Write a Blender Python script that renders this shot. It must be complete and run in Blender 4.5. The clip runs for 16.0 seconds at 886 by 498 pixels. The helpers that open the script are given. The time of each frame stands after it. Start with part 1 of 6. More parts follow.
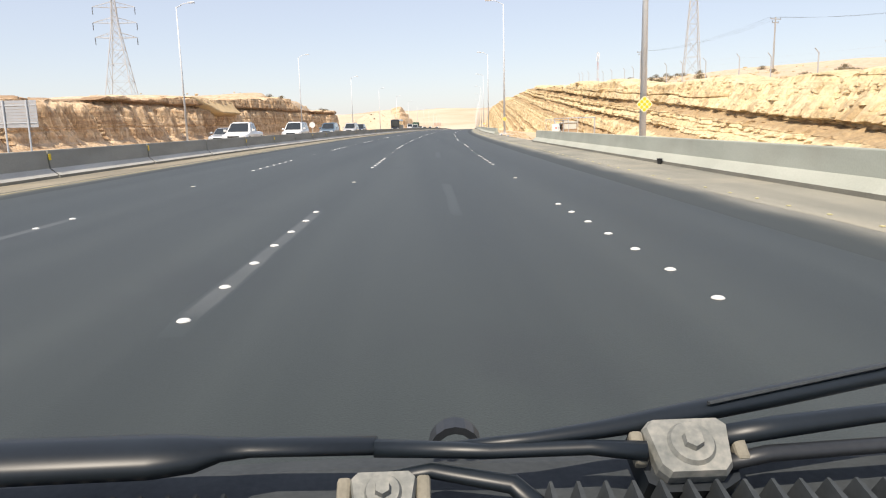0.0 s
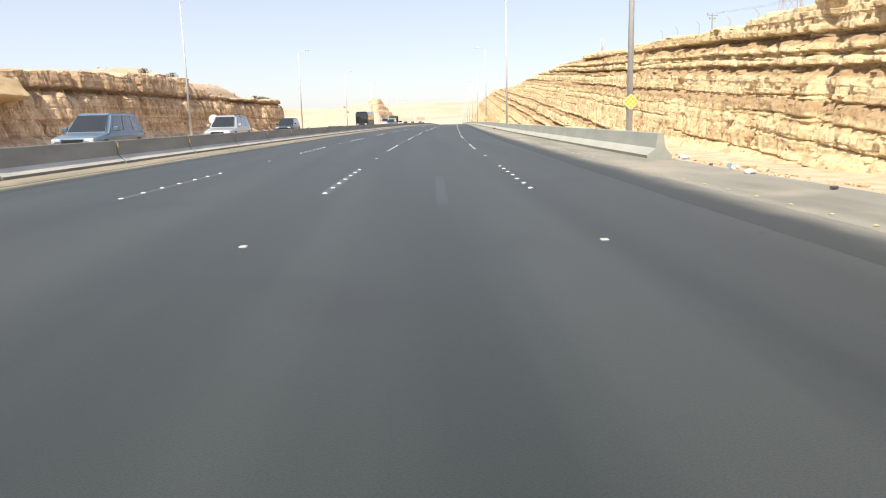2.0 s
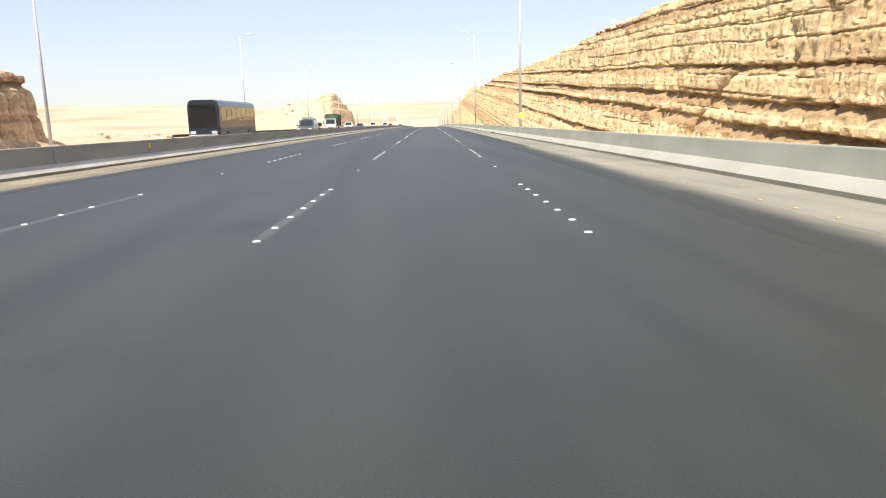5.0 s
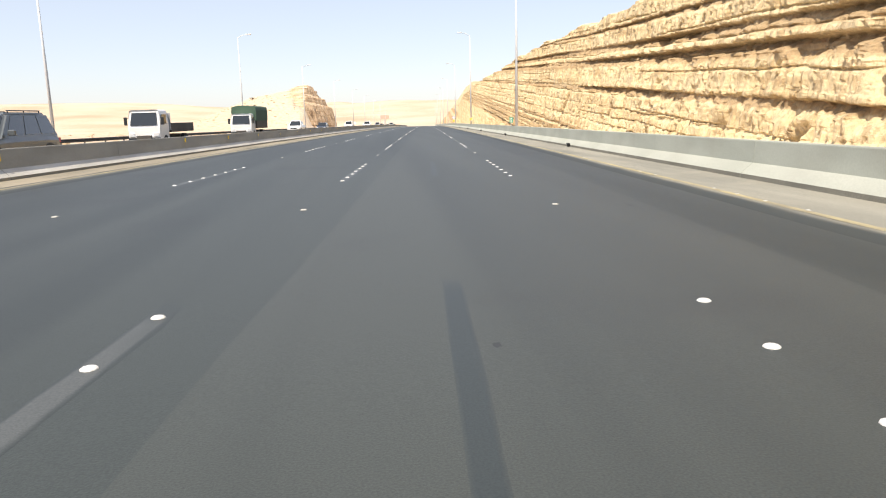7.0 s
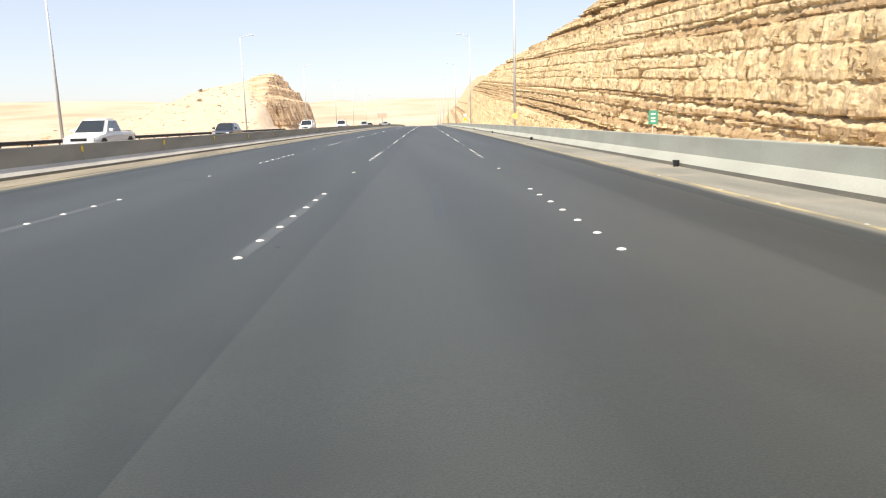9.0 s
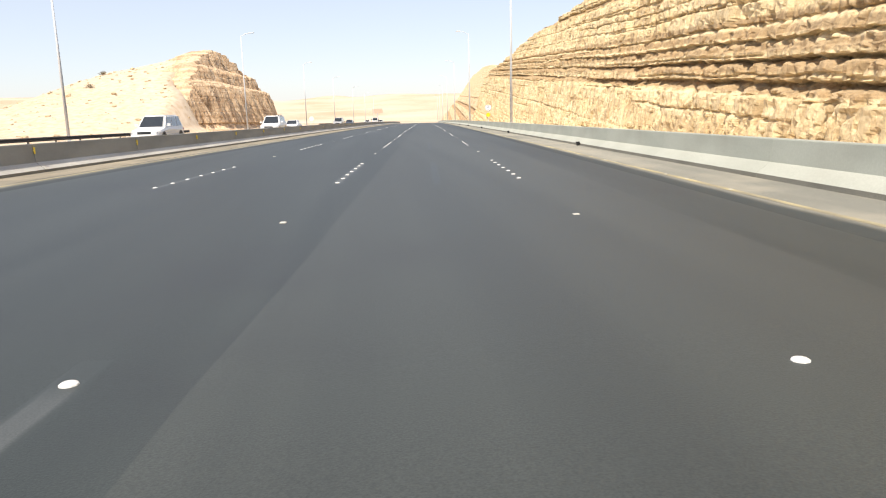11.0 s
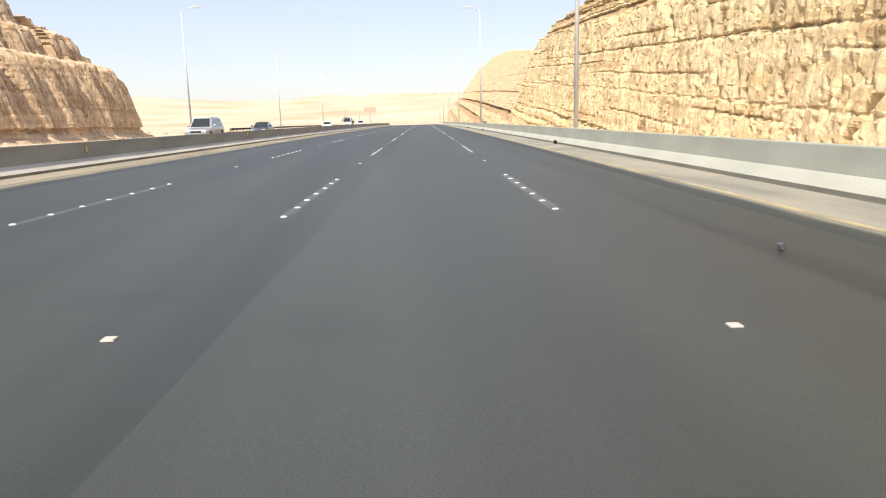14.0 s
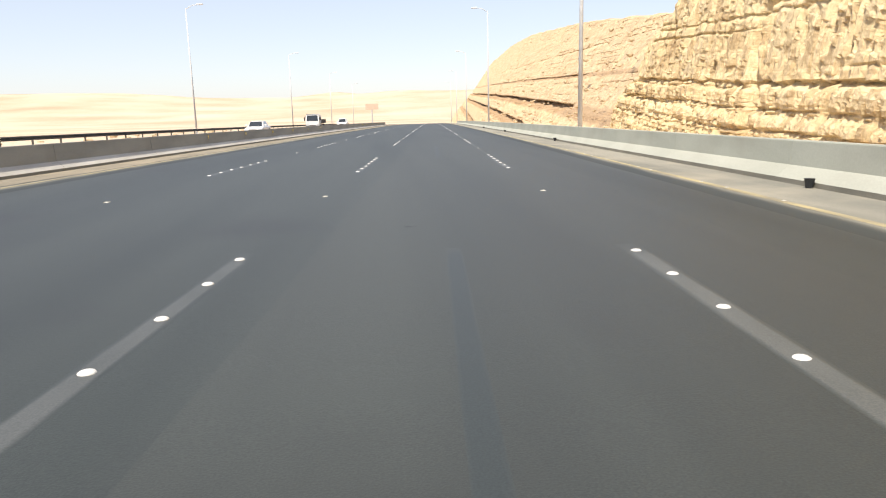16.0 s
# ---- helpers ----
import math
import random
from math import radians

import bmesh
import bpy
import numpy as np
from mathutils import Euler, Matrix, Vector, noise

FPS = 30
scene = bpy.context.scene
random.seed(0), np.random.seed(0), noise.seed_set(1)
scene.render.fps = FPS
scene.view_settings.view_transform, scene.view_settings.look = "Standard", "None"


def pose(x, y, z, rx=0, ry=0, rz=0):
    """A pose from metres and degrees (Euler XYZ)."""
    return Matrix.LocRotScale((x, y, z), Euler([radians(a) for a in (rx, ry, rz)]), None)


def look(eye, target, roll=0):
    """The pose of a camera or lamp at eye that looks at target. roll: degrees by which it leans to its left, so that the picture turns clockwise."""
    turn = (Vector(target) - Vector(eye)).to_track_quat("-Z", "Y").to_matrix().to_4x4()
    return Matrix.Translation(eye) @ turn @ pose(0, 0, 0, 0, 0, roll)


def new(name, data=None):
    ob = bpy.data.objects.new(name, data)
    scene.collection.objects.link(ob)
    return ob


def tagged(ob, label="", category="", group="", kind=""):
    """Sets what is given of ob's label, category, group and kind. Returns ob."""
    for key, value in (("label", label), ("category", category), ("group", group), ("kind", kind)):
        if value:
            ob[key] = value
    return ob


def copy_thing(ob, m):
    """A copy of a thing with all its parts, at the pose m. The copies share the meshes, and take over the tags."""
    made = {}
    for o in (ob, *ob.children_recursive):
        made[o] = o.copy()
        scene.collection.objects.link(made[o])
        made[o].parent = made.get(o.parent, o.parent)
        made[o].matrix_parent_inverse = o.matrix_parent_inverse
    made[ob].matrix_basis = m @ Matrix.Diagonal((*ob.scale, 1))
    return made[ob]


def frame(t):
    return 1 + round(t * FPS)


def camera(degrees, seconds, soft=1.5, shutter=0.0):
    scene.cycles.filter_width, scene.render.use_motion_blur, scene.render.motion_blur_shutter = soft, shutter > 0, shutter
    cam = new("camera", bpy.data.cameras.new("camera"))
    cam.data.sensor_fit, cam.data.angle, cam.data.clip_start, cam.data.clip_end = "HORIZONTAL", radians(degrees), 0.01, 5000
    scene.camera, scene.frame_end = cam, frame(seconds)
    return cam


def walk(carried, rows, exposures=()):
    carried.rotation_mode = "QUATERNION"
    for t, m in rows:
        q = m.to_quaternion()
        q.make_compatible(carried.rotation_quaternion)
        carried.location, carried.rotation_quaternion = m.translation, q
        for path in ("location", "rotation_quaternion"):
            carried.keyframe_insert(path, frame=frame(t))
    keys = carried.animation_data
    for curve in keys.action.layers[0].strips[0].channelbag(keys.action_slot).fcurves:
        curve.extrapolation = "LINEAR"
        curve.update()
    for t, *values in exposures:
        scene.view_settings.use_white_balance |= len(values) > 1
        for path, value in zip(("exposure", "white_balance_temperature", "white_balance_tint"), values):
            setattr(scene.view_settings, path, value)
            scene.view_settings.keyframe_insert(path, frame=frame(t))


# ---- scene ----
cam = camera(63.9, 16.0, soft=1.15)

# ---- the line of the road: a gentle right-hand bend that straightens, over a long crest ----
STEP, FIRST, LAST = 2.0, -160.0, 1400.0
CREST = 2.62e-5


def bend(s):
    if s < 93:
        return -1 / 1844.0
    return -1 / 1844.0 * max(0.0, 1 - (s - 93) / 70.0)


def lay_line():
    n0, n1 = int(FIRST / STEP), int(LAST / STEP)
    line = {0: (0.0, 0.0, 0.0)}
    for way in (1, -1):
        x, y, a = 0.0, 0.0, 0.0
        for k in range(1, (n1 if way > 0 else -n0) + 1):
            s = way * (k - 0.5) * STEP
            a += bend(s) * STEP * way
            m = a - bend(s) * STEP * way / 2
            x -= math.sin(m) * STEP * way
            y += math.cos(m) * STEP * way
            line[way * k] = (x, y, a)
    return n0, n1, line


N0, N1, LINE = lay_line()


def along(s):
    """Place and heading of the road's line at s metres."""
    k = min(max(math.floor(s / STEP), N0), N1 - 1)
    w = s / STEP - k
    a, b = LINE[k], LINE[k + 1]
    return tuple(a[i] + (b[i] - a[i]) * w for i in range(3))


def W(s, x, z):
    """World place of a point s metres along the road, x to its right and z above it."""
    px, py, a = along(s)
    return Vector((px + x * math.cos(a), py + x * math.sin(a), z - s * s * CREST / 2))


def rel(s, x, z, turn=0.0, lie=False):
    """World pose of a thing that stands upright, its y axis along the road; lie: tilted with the road's slope."""
    m = Matrix.Translation(W(s, x, z)) @ Matrix.Rotation(along(s)[2] + radians(turn), 4, "Z")
    return m @ Matrix.Rotation(-s * CREST, 4, "X") if lie else m


# seconds, metres ahead of a steady speed, sideways metres, yaw, pitch (degrees, against the road)
DRIVE = [
    (0.00, -0.02, -0.224, -1.78, -10.01), (0.50, -0.03, -0.153, -1.60, -10.08), (1.00, -0.02, -0.085, -1.46, -10.30), (1.50, 0.01, -0.012, -1.33, -10.52),
    (2.00, 0.01, 0.063, -1.23, -10.41), (2.25, -0.03, 0.075, -1.18, -10.10), (2.50, -0.06, 0.078, -1.14, -9.89), (2.75, -0.10, 0.076, -1.10, -10.14),
    (3.00, -0.14, 0.084, -1.07, -10.32), (3.50, -0.14, 0.135, -1.04, -10.27), (4.00, -0.07, 0.135, -1.02, -10.31), (5.30, -0.11, 0.059, -1.24, -10.25),
    (6.50, -0.16, -0.045, -1.44, -10.17), (7.00, -0.07, -0.036, -1.46, -10.33), (7.50, -0.02, -0.026, -1.49, -10.30), (8.00, -0.02, -0.015, -1.49, -10.32),
    (8.50, -0.02, -0.013, -1.44, -10.32), (9.00, -0.03, -0.015, -1.42, -10.35), (10.30, 0.05, -0.041, -1.47, -10.49), (11.50, 0.12, -0.057, -1.54, -10.59),
    (12.00, 0.01, -0.051, -1.62, -10.46), (12.50, -0.07, -0.023, -1.63, -10.41), (13.00, -0.11, 0.013, -1.63, -10.40), (13.50, -0.11, 0.036, -1.60, -10.28),
    (14.00, -0.08, 0.071, -1.56, -10.45), (14.50, -0.07, 0.083, -1.46, -10.48), (15.00, -0.08, 0.065, -1.30, -10.41), (15.50, -0.02, 0.028, -1.12, -10.42),
    (16.00, 0.01, -0.033, -0.96, -10.52),
]
EYE, ROLL, SPEED, START = 1.266, 1.45, 30.13, -4.73


def drive_pose(t, ahead, x, yaw, pitch):
    s = START + SPEED * t + ahead
    p, a = W(s, x, EYE), along(s)[2]
    return pose(p.x, p.y, p.z, 90 + pitch - math.degrees(s * CREST), ROLL, math.degrees(a) + yaw)


walk(cam, [(row[0], drive_pose(*row)) for row in DRIVE], [(0.0, 0.68, 7150, 12), (1.2, 0.74, 7150, 12), (2.5, 0.82, 7150, 12)])

# ---- daylight: a high sun from the left and behind, a hazy desert sky ----
SUN_UP, SUN_FROM = radians(57), (-0.48, -0.88)
world = bpy.data.worlds.new("sky")
scene.world = world
world.use_nodes = True
sky = world.node_tree.nodes.new("ShaderNodeTexSky")
sky.sky_type, sky.sun_disc = "NISHITA", False
sky.sun_elevation, sky.sun_rotation = SUN_UP, math.atan2(SUN_FROM[0], SUN_FROM[1])
sky.air_density, sky.dust_density, sky.ozone_density, sky.altitude = 1.0, 1.0, 1.4, 600
background = world.node_tree.nodes["Background"]
background.inputs["Strength"].default_value = 0.12
haze = world.node_tree.nodes.new("ShaderNodeMix")
haze.data_type = "RGBA"
haze.inputs["Factor"].default_value = 0.6
haze.inputs["B"].default_value = (3.36, 3.68, 4.60, 1)
world.node_tree.links.new(sky.outputs["Color"], haze.inputs["A"])
world.node_tree.links.new(haze.outputs["Result"], background.inputs["Color"])
lamp = bpy.data.lights.new("sun", "SUN")
lamp.energy, lamp.angle, lamp.color = 3.4, radians(0.55), (1.0, 0.94, 0.84)
sun = new("sun", lamp)
flat = Vector((SUN_FROM[0], SUN_FROM[1], 0)).normalized() * math.cos(SUN_UP)
sun.matrix_world = look((0, 0, 60), (-flat.x, -flat.y, 60 - math.sin(SUN_UP)))


# ---- materials ----
def material(name, colours, rough=0.8, metal=0.0, scale=1.0, fine=12.0, bump=0.0, depth=0.02, spread=(0.3, 0.7), coat=0.0, per_piece=0.0):
    """A surface of two or more colours mixed by noise at two sizes, with fine relief."""
    m = bpy.data.materials.new(name)
    m.use_nodes = True
    nt = m.node_tree
    n, l = nt.nodes, nt.links
    p = n["Principled BSDF"]
    p.inputs["Roughness"].default_value, p.inputs["Metallic"].default_value = rough, metal
    p.inputs["Coat Weight"].default_value = coat
    co = n.new("ShaderNodeTexCoord").outputs["Object"]
    big, small = n.new("ShaderNodeTexNoise"), n.new("ShaderNodeTexNoise")
    for node, sc in ((big, scale), (small, scale * fine)):
        node.inputs["Scale"].default_value, node.inputs["Detail"].default_value = sc, 5
        l.new(co, node.inputs["Vector"])
    mix = n.new("ShaderNodeMath")
    mix.operation = "MULTIPLY_ADD"
    l.new(small.outputs["Fac"], mix.inputs[0])
    mix.inputs[1].default_value = 0.45
    half = n.new("ShaderNodeMath")
    half.operation = "MULTIPLY_ADD"
    l.new(big.outputs["Fac"], half.inputs[0])
    half.inputs[1].default_value, half.inputs[2].default_value = 0.55, 0.0
    l.new(half.outputs[0], mix.inputs[2])
    ramp = n.new("ShaderNodeValToRGB")
    stops = ramp.color_ramp.elements
    while len(stops) < len(colours):
        stops.new(0.5)
    for k, c in enumerate(colours):
        stops[k].position = spread[0] + (spread[1] - spread[0]) * k / max(1, len(colours) - 1)
        stops[k].color = (*c, 1)
    l.new(mix.outputs[0], ramp.inputs["Fac"])
    colour = ramp.outputs["Color"]
    if per_piece:
        info, hsv, mr = n.new("ShaderNodeObjectInfo"), n.new("ShaderNodeHueSaturation"), n.new("ShaderNodeMapRange")
        mr.inputs["To Min"].default_value, mr.inputs["To Max"].default_value = 1 - per_piece, 1 + per_piece
        l.new(info.outputs["Random"], mr.inputs["Value"])
        l.new(mr.outputs[0], hsv.inputs["Value"])
        l.new(colour, hsv.inputs["Color"])
        colour = hsv.outputs["Color"]
    l.new(colour, p.inputs["Base Color"])
    if bump:
        b = n.new("ShaderNodeBump")
        b.inputs["Strength"].default_value, b.inputs["Distance"].default_value = bump, depth
        l.new(mix.outputs[0], b.inputs["Height"])
        l.new(b.outputs[0], p.inputs["Normal"])
    return m


def streaked(name, dark, light, stretch, scale, rough, spread=(0.35, 0.65), grit=90.0, bump=0.25, depth=0.006, stain=None, stain_at=(0.6, 0.72), grain=0.28):
    """Asphalt or concrete: long streaks along y, a fine grit, and stains of a third colour."""
    m = bpy.data.materials.new(name)
    m.use_nodes = True
    n, l = m.node_tree.nodes, m.node_tree.links
    p = n["Principled BSDF"]
    p.inputs["Roughness"].default_value = rough
    co = n.new("ShaderNodeTexCoord").outputs["Object"]
    mp = n.new("ShaderNodeMapping")
    mp.inputs["Scale"].default_value = stretch
    l.new(co, mp.inputs["Vector"])
    a, g, s = (n.new("ShaderNodeTexNoise") for _ in range(3))
    a.inputs["Scale"].default_value, a.inputs["Detail"].default_value = scale, 6
    g.inputs["Scale"].default_value, g.inputs["Detail"].default_value = grit, 3
    s.inputs["Scale"].default_value, s.inputs["Detail"].default_value = scale * 0.45, 7
    l.new(mp.outputs[0], a.inputs["Vector"])
    l.new(co, g.inputs["Vector"])
    l.new(co, s.inputs["Vector"])
    ramp = n.new("ShaderNodeValToRGB")
    ramp.color_ramp.elements[0].position, ramp.color_ramp.elements[1].position = spread
    ramp.color_ramp.elements[0].color, ramp.color_ramp.elements[1].color = (*dark, 1), (*light, 1)
    l.new(a.outputs["Fac"], ramp.inputs["Fac"])
    mr = n.new("ShaderNodeMapRange")
    mr.inputs["From Min"].default_value, mr.inputs["From Max"].default_value = 0.3, 0.7
    mr.inputs["To Min"].default_value, mr.inputs["To Max"].default_value = 1 - grain, 1 + grain
    l.new(g.outputs["Fac"], mr.inputs["Value"])
    mul = n.new("ShaderNodeMix")
    mul.data_type, mul.blend_type = "RGBA", "MULTIPLY"
    mul.inputs["Factor"].default_value = 1.0
    l.new(ramp.outputs["Color"], mul.inputs["A"])
    l.new(mr.outputs[0], mul.inputs["B"])
    colour = mul.outputs["Result"]
    if stain:
        sr = n.new("ShaderNodeMapRange")
        sr.inputs["From Min"].default_value, sr.inputs["From Max"].default_value = stain_at
        l.new(s.outputs["Fac"], sr.inputs["Value"])
        sm = n.new("ShaderNodeMix")
        sm.data_type = "RGBA"
        l.new(sr.outputs[0], sm.inputs["Factor"])
        l.new(colour, sm.inputs["A"])
        sm.inputs["B"].default_value = (*stain, 1)
        colour = sm.outputs["Result"]
    l.new(colour, p.inputs["Base Color"])
    b = n.new("ShaderNodeBump")
    b.inputs["Strength"].default_value, b.inputs["Distance"].default_value = bump, depth
    l.new(g.outputs["Fac"], b.inputs["Height"])
    l.new(b.outputs[0], p.inputs["Normal"])
    return m


def feathered(name, under, over, rough, near=0.3, far=0.75, ragged=0.55, scale=3.0):
    """One surface worn or dusted into another, by the "dust" value of its strip and a noise along the road."""
    m = bpy.data.materials.new(name)
    m.use_nodes = True
    n, l = m.node_tree.nodes, m.node_tree.links
    p = n["Principled BSDF"]
    p.inputs["Roughness"].default_value = rough
    co = n.new("ShaderNodeTexCoord").outputs["Object"]
    dust = n.new("ShaderNodeAttribute")
    dust.attribute_name = "dust"
    mp = n.new("ShaderNodeMapping")
    mp.inputs["Scale"].default_value = (1.0, 0.3, 1.0)
    l.new(co, mp.inputs["Vector"])
    a, g = n.new("ShaderNodeTexNoise"), n.new("ShaderNodeTexNoise")
    a.inputs["Scale"].default_value, a.inputs["Detail"].default_value = scale, 8
    g.inputs["Scale"].default_value, g.inputs["Detail"].default_value = 90.0, 3
    l.new(mp.outputs[0], a.inputs["Vector"])
    l.new(co, g.inputs["Vector"])
    add = n.new("ShaderNodeMath")
    add.operation = "MULTIPLY_ADD"
    l.new(a.outputs["Fac"], add.inputs[0])
    add.inputs[1].default_value = ragged
    less = n.new("ShaderNodeMath")
    less.operation = "ADD"
    l.new(dust.outputs["Fac"], less.inputs[0])
    less.inputs[1].default_value = -ragged / 2
    l.new(less.outputs[0], add.inputs[2])
    mr, gr = n.new("ShaderNodeMapRange"), n.new("ShaderNodeMapRange")
    mr.interpolation_type = "SMOOTHSTEP"
    mr.inputs["From Min"].default_value, mr.inputs["From Max"].default_value = near, far
    gr.inputs["From Min"].default_value, gr.inputs["From Max"].default_value = 0.3, 0.7
    gr.inputs["To Min"].default_value, gr.inputs["To Max"].default_value = 0.75, 1.25
    l.new(add.outputs[0], mr.inputs["Value"])
    l.new(g.outputs["Fac"], gr.inputs["Value"])
    mx, mul = n.new("ShaderNodeMix"), n.new("ShaderNodeMix")
    mx.data_type = mul.data_type = "RGBA"
    mul.blend_type = "MULTIPLY"
    mul.inputs["Factor"].default_value = 1.0
    mx.inputs["A"].default_value, mx.inputs["B"].default_value = (*under, 1), (*over, 1)
    l.new(mr.outputs[0], mx.inputs["Factor"])
    l.new(mx.outputs["Result"], mul.inputs["A"])
    l.new(gr.outputs[0], mul.inputs["B"])
    l.new(mul.outputs["Result"], p.inputs["Base Color"])
    return m


def rock_material(name, pale, mid, brown, bands=()):
    """Bedded sandstone: thin beds by their level, bands of brown rock and painted ledge shade, blotches, joints and
    grit.
    """
    m = bpy.data.materials.new(name)
    m.use_nodes = True
    n, l = m.node_tree.nodes, m.node_tree.links
    p = n["Principled BSDF"]
    p.inputs["Roughness"].default_value = 0.95

    def math_node(kind, a, b=None, c=None):
        node = n.new("ShaderNodeMath")
        node.operation = kind
        for k, v in enumerate((a, b, c)):
            if v is None:
                continue
            if isinstance(v, (int, float)):
                node.inputs[k].default_value = v
            else:
                l.new(v, node.inputs[k])
        return node.outputs[0]

    co = n.new("ShaderNodeTexCoord").outputs["Object"]
    bed = n.new("ShaderNodeAttribute")
    bed.attribute_name = "bed"
    level_ = bed.outputs["Fac"]
    sep, comb, joint_at = n.new("ShaderNodeSeparateXYZ"), n.new("ShaderNodeCombineXYZ"), n.new("ShaderNodeCombineXYZ")
    l.new(co, sep.inputs[0])
    l.new(math_node("MULTIPLY", sep.outputs["Y"], 0.03), comb.inputs["Y"])
    l.new(level_, comb.inputs["Z"])
    l.new(math_node("MULTIPLY", sep.outputs["X"], 0.8), joint_at.inputs["X"])
    l.new(math_node("MULTIPLY", sep.outputs["Y"], 1.7), joint_at.inputs["Y"])
    l.new(math_node("MULTIPLY", level_, 1.0), joint_at.inputs["Z"])
    tall = n.new("ShaderNodeCombineXYZ")
    for axis, much in (("X", 4.5), ("Y", 4.5), ("Z", 2.4)):
        l.new(math_node("MULTIPLY", sep.outputs[axis], much), tall.inputs[axis])
    beds, blot, grit, wob = (n.new("ShaderNodeTexNoise") for _ in range(4))
    for node, sc, det, src in ((beds, 1.7, 8, comb.outputs[0]), (blot, 0.35, 6, co), (grit, 1.0, 9, tall.outputs[0]), (wob, 1.6, 6, co)):
        node.inputs["Scale"].default_value, node.inputs["Detail"].default_value = sc, det
        l.new(src, node.inputs["Vector"])
    grit.inputs["Roughness"].default_value = 0.68
    mixed = math_node("MULTIPLY_ADD", beds.outputs["Fac"], 0.6, math_node("MULTIPLY", blot.outputs["Fac"], 0.4))
    ramp = n.new("ShaderNodeValToRGB")
    stops = ramp.color_ramp.elements
    stops.new(0.5)
    for k, (pos, c) in enumerate(((0.35, brown), (0.45, mid), (0.55, pale))):
        stops[k].position, stops[k].color = pos, (*c, 1)
    l.new(mixed, ramp.inputs["Fac"])
    colour = ramp.outputs["Color"]
    wander = math_node("MULTIPLY_ADD", wob.outputs["Fac"], 0.5, math_node("ADD", level_, -0.25))
    # brown beds, with the shade under overhangs put into the colour too
    for at, half in bands:
        d = math_node("ABSOLUTE", math_node("ADD", wander, -at))
        f = n.new("ShaderNodeMapRange")
        f.inputs["From Min"].default_value, f.inputs["From Max"].default_value = half * 1.25, half * 0.7
        l.new(d, f.inputs["Value"])
        mx = n.new("ShaderNodeMix")
        mx.data_type = "RGBA"
        l.new(math_node("MULTIPLY", f.outputs[0], 0.65), mx.inputs["Factor"])
        l.new(colour, mx.inputs["A"])
        mx.inputs["B"].default_value = (brown[0] * 0.62, brown[1] * 0.54, brown[2] * 0.50, 1)
        colour = mx.outputs["Result"]
    patina, upright = n.new("ShaderNodeTexNoise"), n.new("ShaderNodeCombineXYZ")
    for axis, much in (("X", 1.3), ("Y", 1.3), ("Z", 0.5)):
        l.new(math_node("MULTIPLY", sep.outputs[axis], much), upright.inputs[axis])
    patina.inputs["Scale"].default_value, patina.inputs["Detail"].default_value, patina.inputs["Roughness"].default_value = 1.0, 9, 0.68
    l.new(upright.outputs[0], patina.inputs["Vector"])
    pr, pm = n.new("ShaderNodeMapRange"), n.new("ShaderNodeMix")
    pr.inputs["From Min"].default_value, pr.inputs["From Max"].default_value = 0.525, 0.575
    pr.inputs["To Max"].default_value = 0.55
    pm.data_type = "RGBA"
    l.new(patina.outputs["Fac"], pr.inputs["Value"])
    l.new(pr.outputs[0], pm.inputs["Factor"])
    l.new(colour, pm.inputs["A"])
    pm.inputs["B"].default_value = (brown[0] * 0.85, brown[1] * 0.82, brown[2] * 0.8, 1)
    colour = pm.outputs["Result"]
    cells = n.new("ShaderNodeTexVoronoi")
    cells.feature = "DISTANCE_TO_EDGE"
    cells.inputs["Scale"].default_value, cells.inputs["Randomness"].default_value = 1.0, 0.6
    l.new(joint_at.outputs[0], cells.inputs["Vector"])
    joint = n.new("ShaderNodeMapRange")
    joint.inputs["From Max"].default_value = 0.045
    l.new(cells.outputs["Distance"], joint.inputs["Value"])
    mr = n.new("ShaderNodeMapRange")
    mr.inputs["From Min"].default_value, mr.inputs["From Max"].default_value = 0.3, 0.7
    mr.inputs["To Min"].default_value, mr.inputs["To Max"].default_value = 0.74, 1.24
    l.new(grit.outputs["Fac"], mr.inputs["Value"])
    shade = math_node("MULTIPLY", mr.outputs[0], math_node("MULTIPLY_ADD", joint.outputs[0], 0.10, 0.90))
    mul = n.new("ShaderNodeMix")
    mul.data_type, mul.blend_type = "RGBA", "MULTIPLY"
    mul.inputs["Factor"].default_value = 1.0
    l.new(colour, mul.inputs["A"])
    l.new(shade, mul.inputs["B"])
    l.new(mul.outputs["Result"], p.inputs["Base Color"])
    relief = math_node("MULTIPLY_ADD", joint.outputs[0], 0.12, math_node("MULTIPLY", grit.outputs["Fac"], 1.3))
    b = n.new("ShaderNodeBump")
    b.inputs["Strength"].default_value, b.inputs["Distance"].default_value = 1.0, 0.10
    l.new(relief, b.inputs["Height"])
    l.new(b.outputs[0], p.inputs["Normal"])
    return m


ASPHALT = streaked("asphalt", (0.0225, 0.0285, 0.0258), (0.0385, 0.0462, 0.0420), (1.0, 0.03, 1.0), 0.9, 0.50, stain=(0.022, 0.025, 0.0245), stain_at=(0.58, 0.78))
ASPHALT_PALE = streaked("asphalt_worn", (0.0352, 0.0408, 0.0370), (0.0488, 0.0556, 0.0498), (1.0, 0.03, 1.0), 0.9, 0.50, stain=(0.032, 0.0355, 0.033), stain_at=(0.60, 0.82))
ASPHALT_MID = streaked("asphalt_half_worn", (0.0310, 0.0365, 0.0332), (0.0450, 0.0518, 0.0465), (1.0, 0.03, 1.0), 0.9, 0.50, stain=(0.030, 0.0335, 0.031), stain_at=(0.60, 0.82))
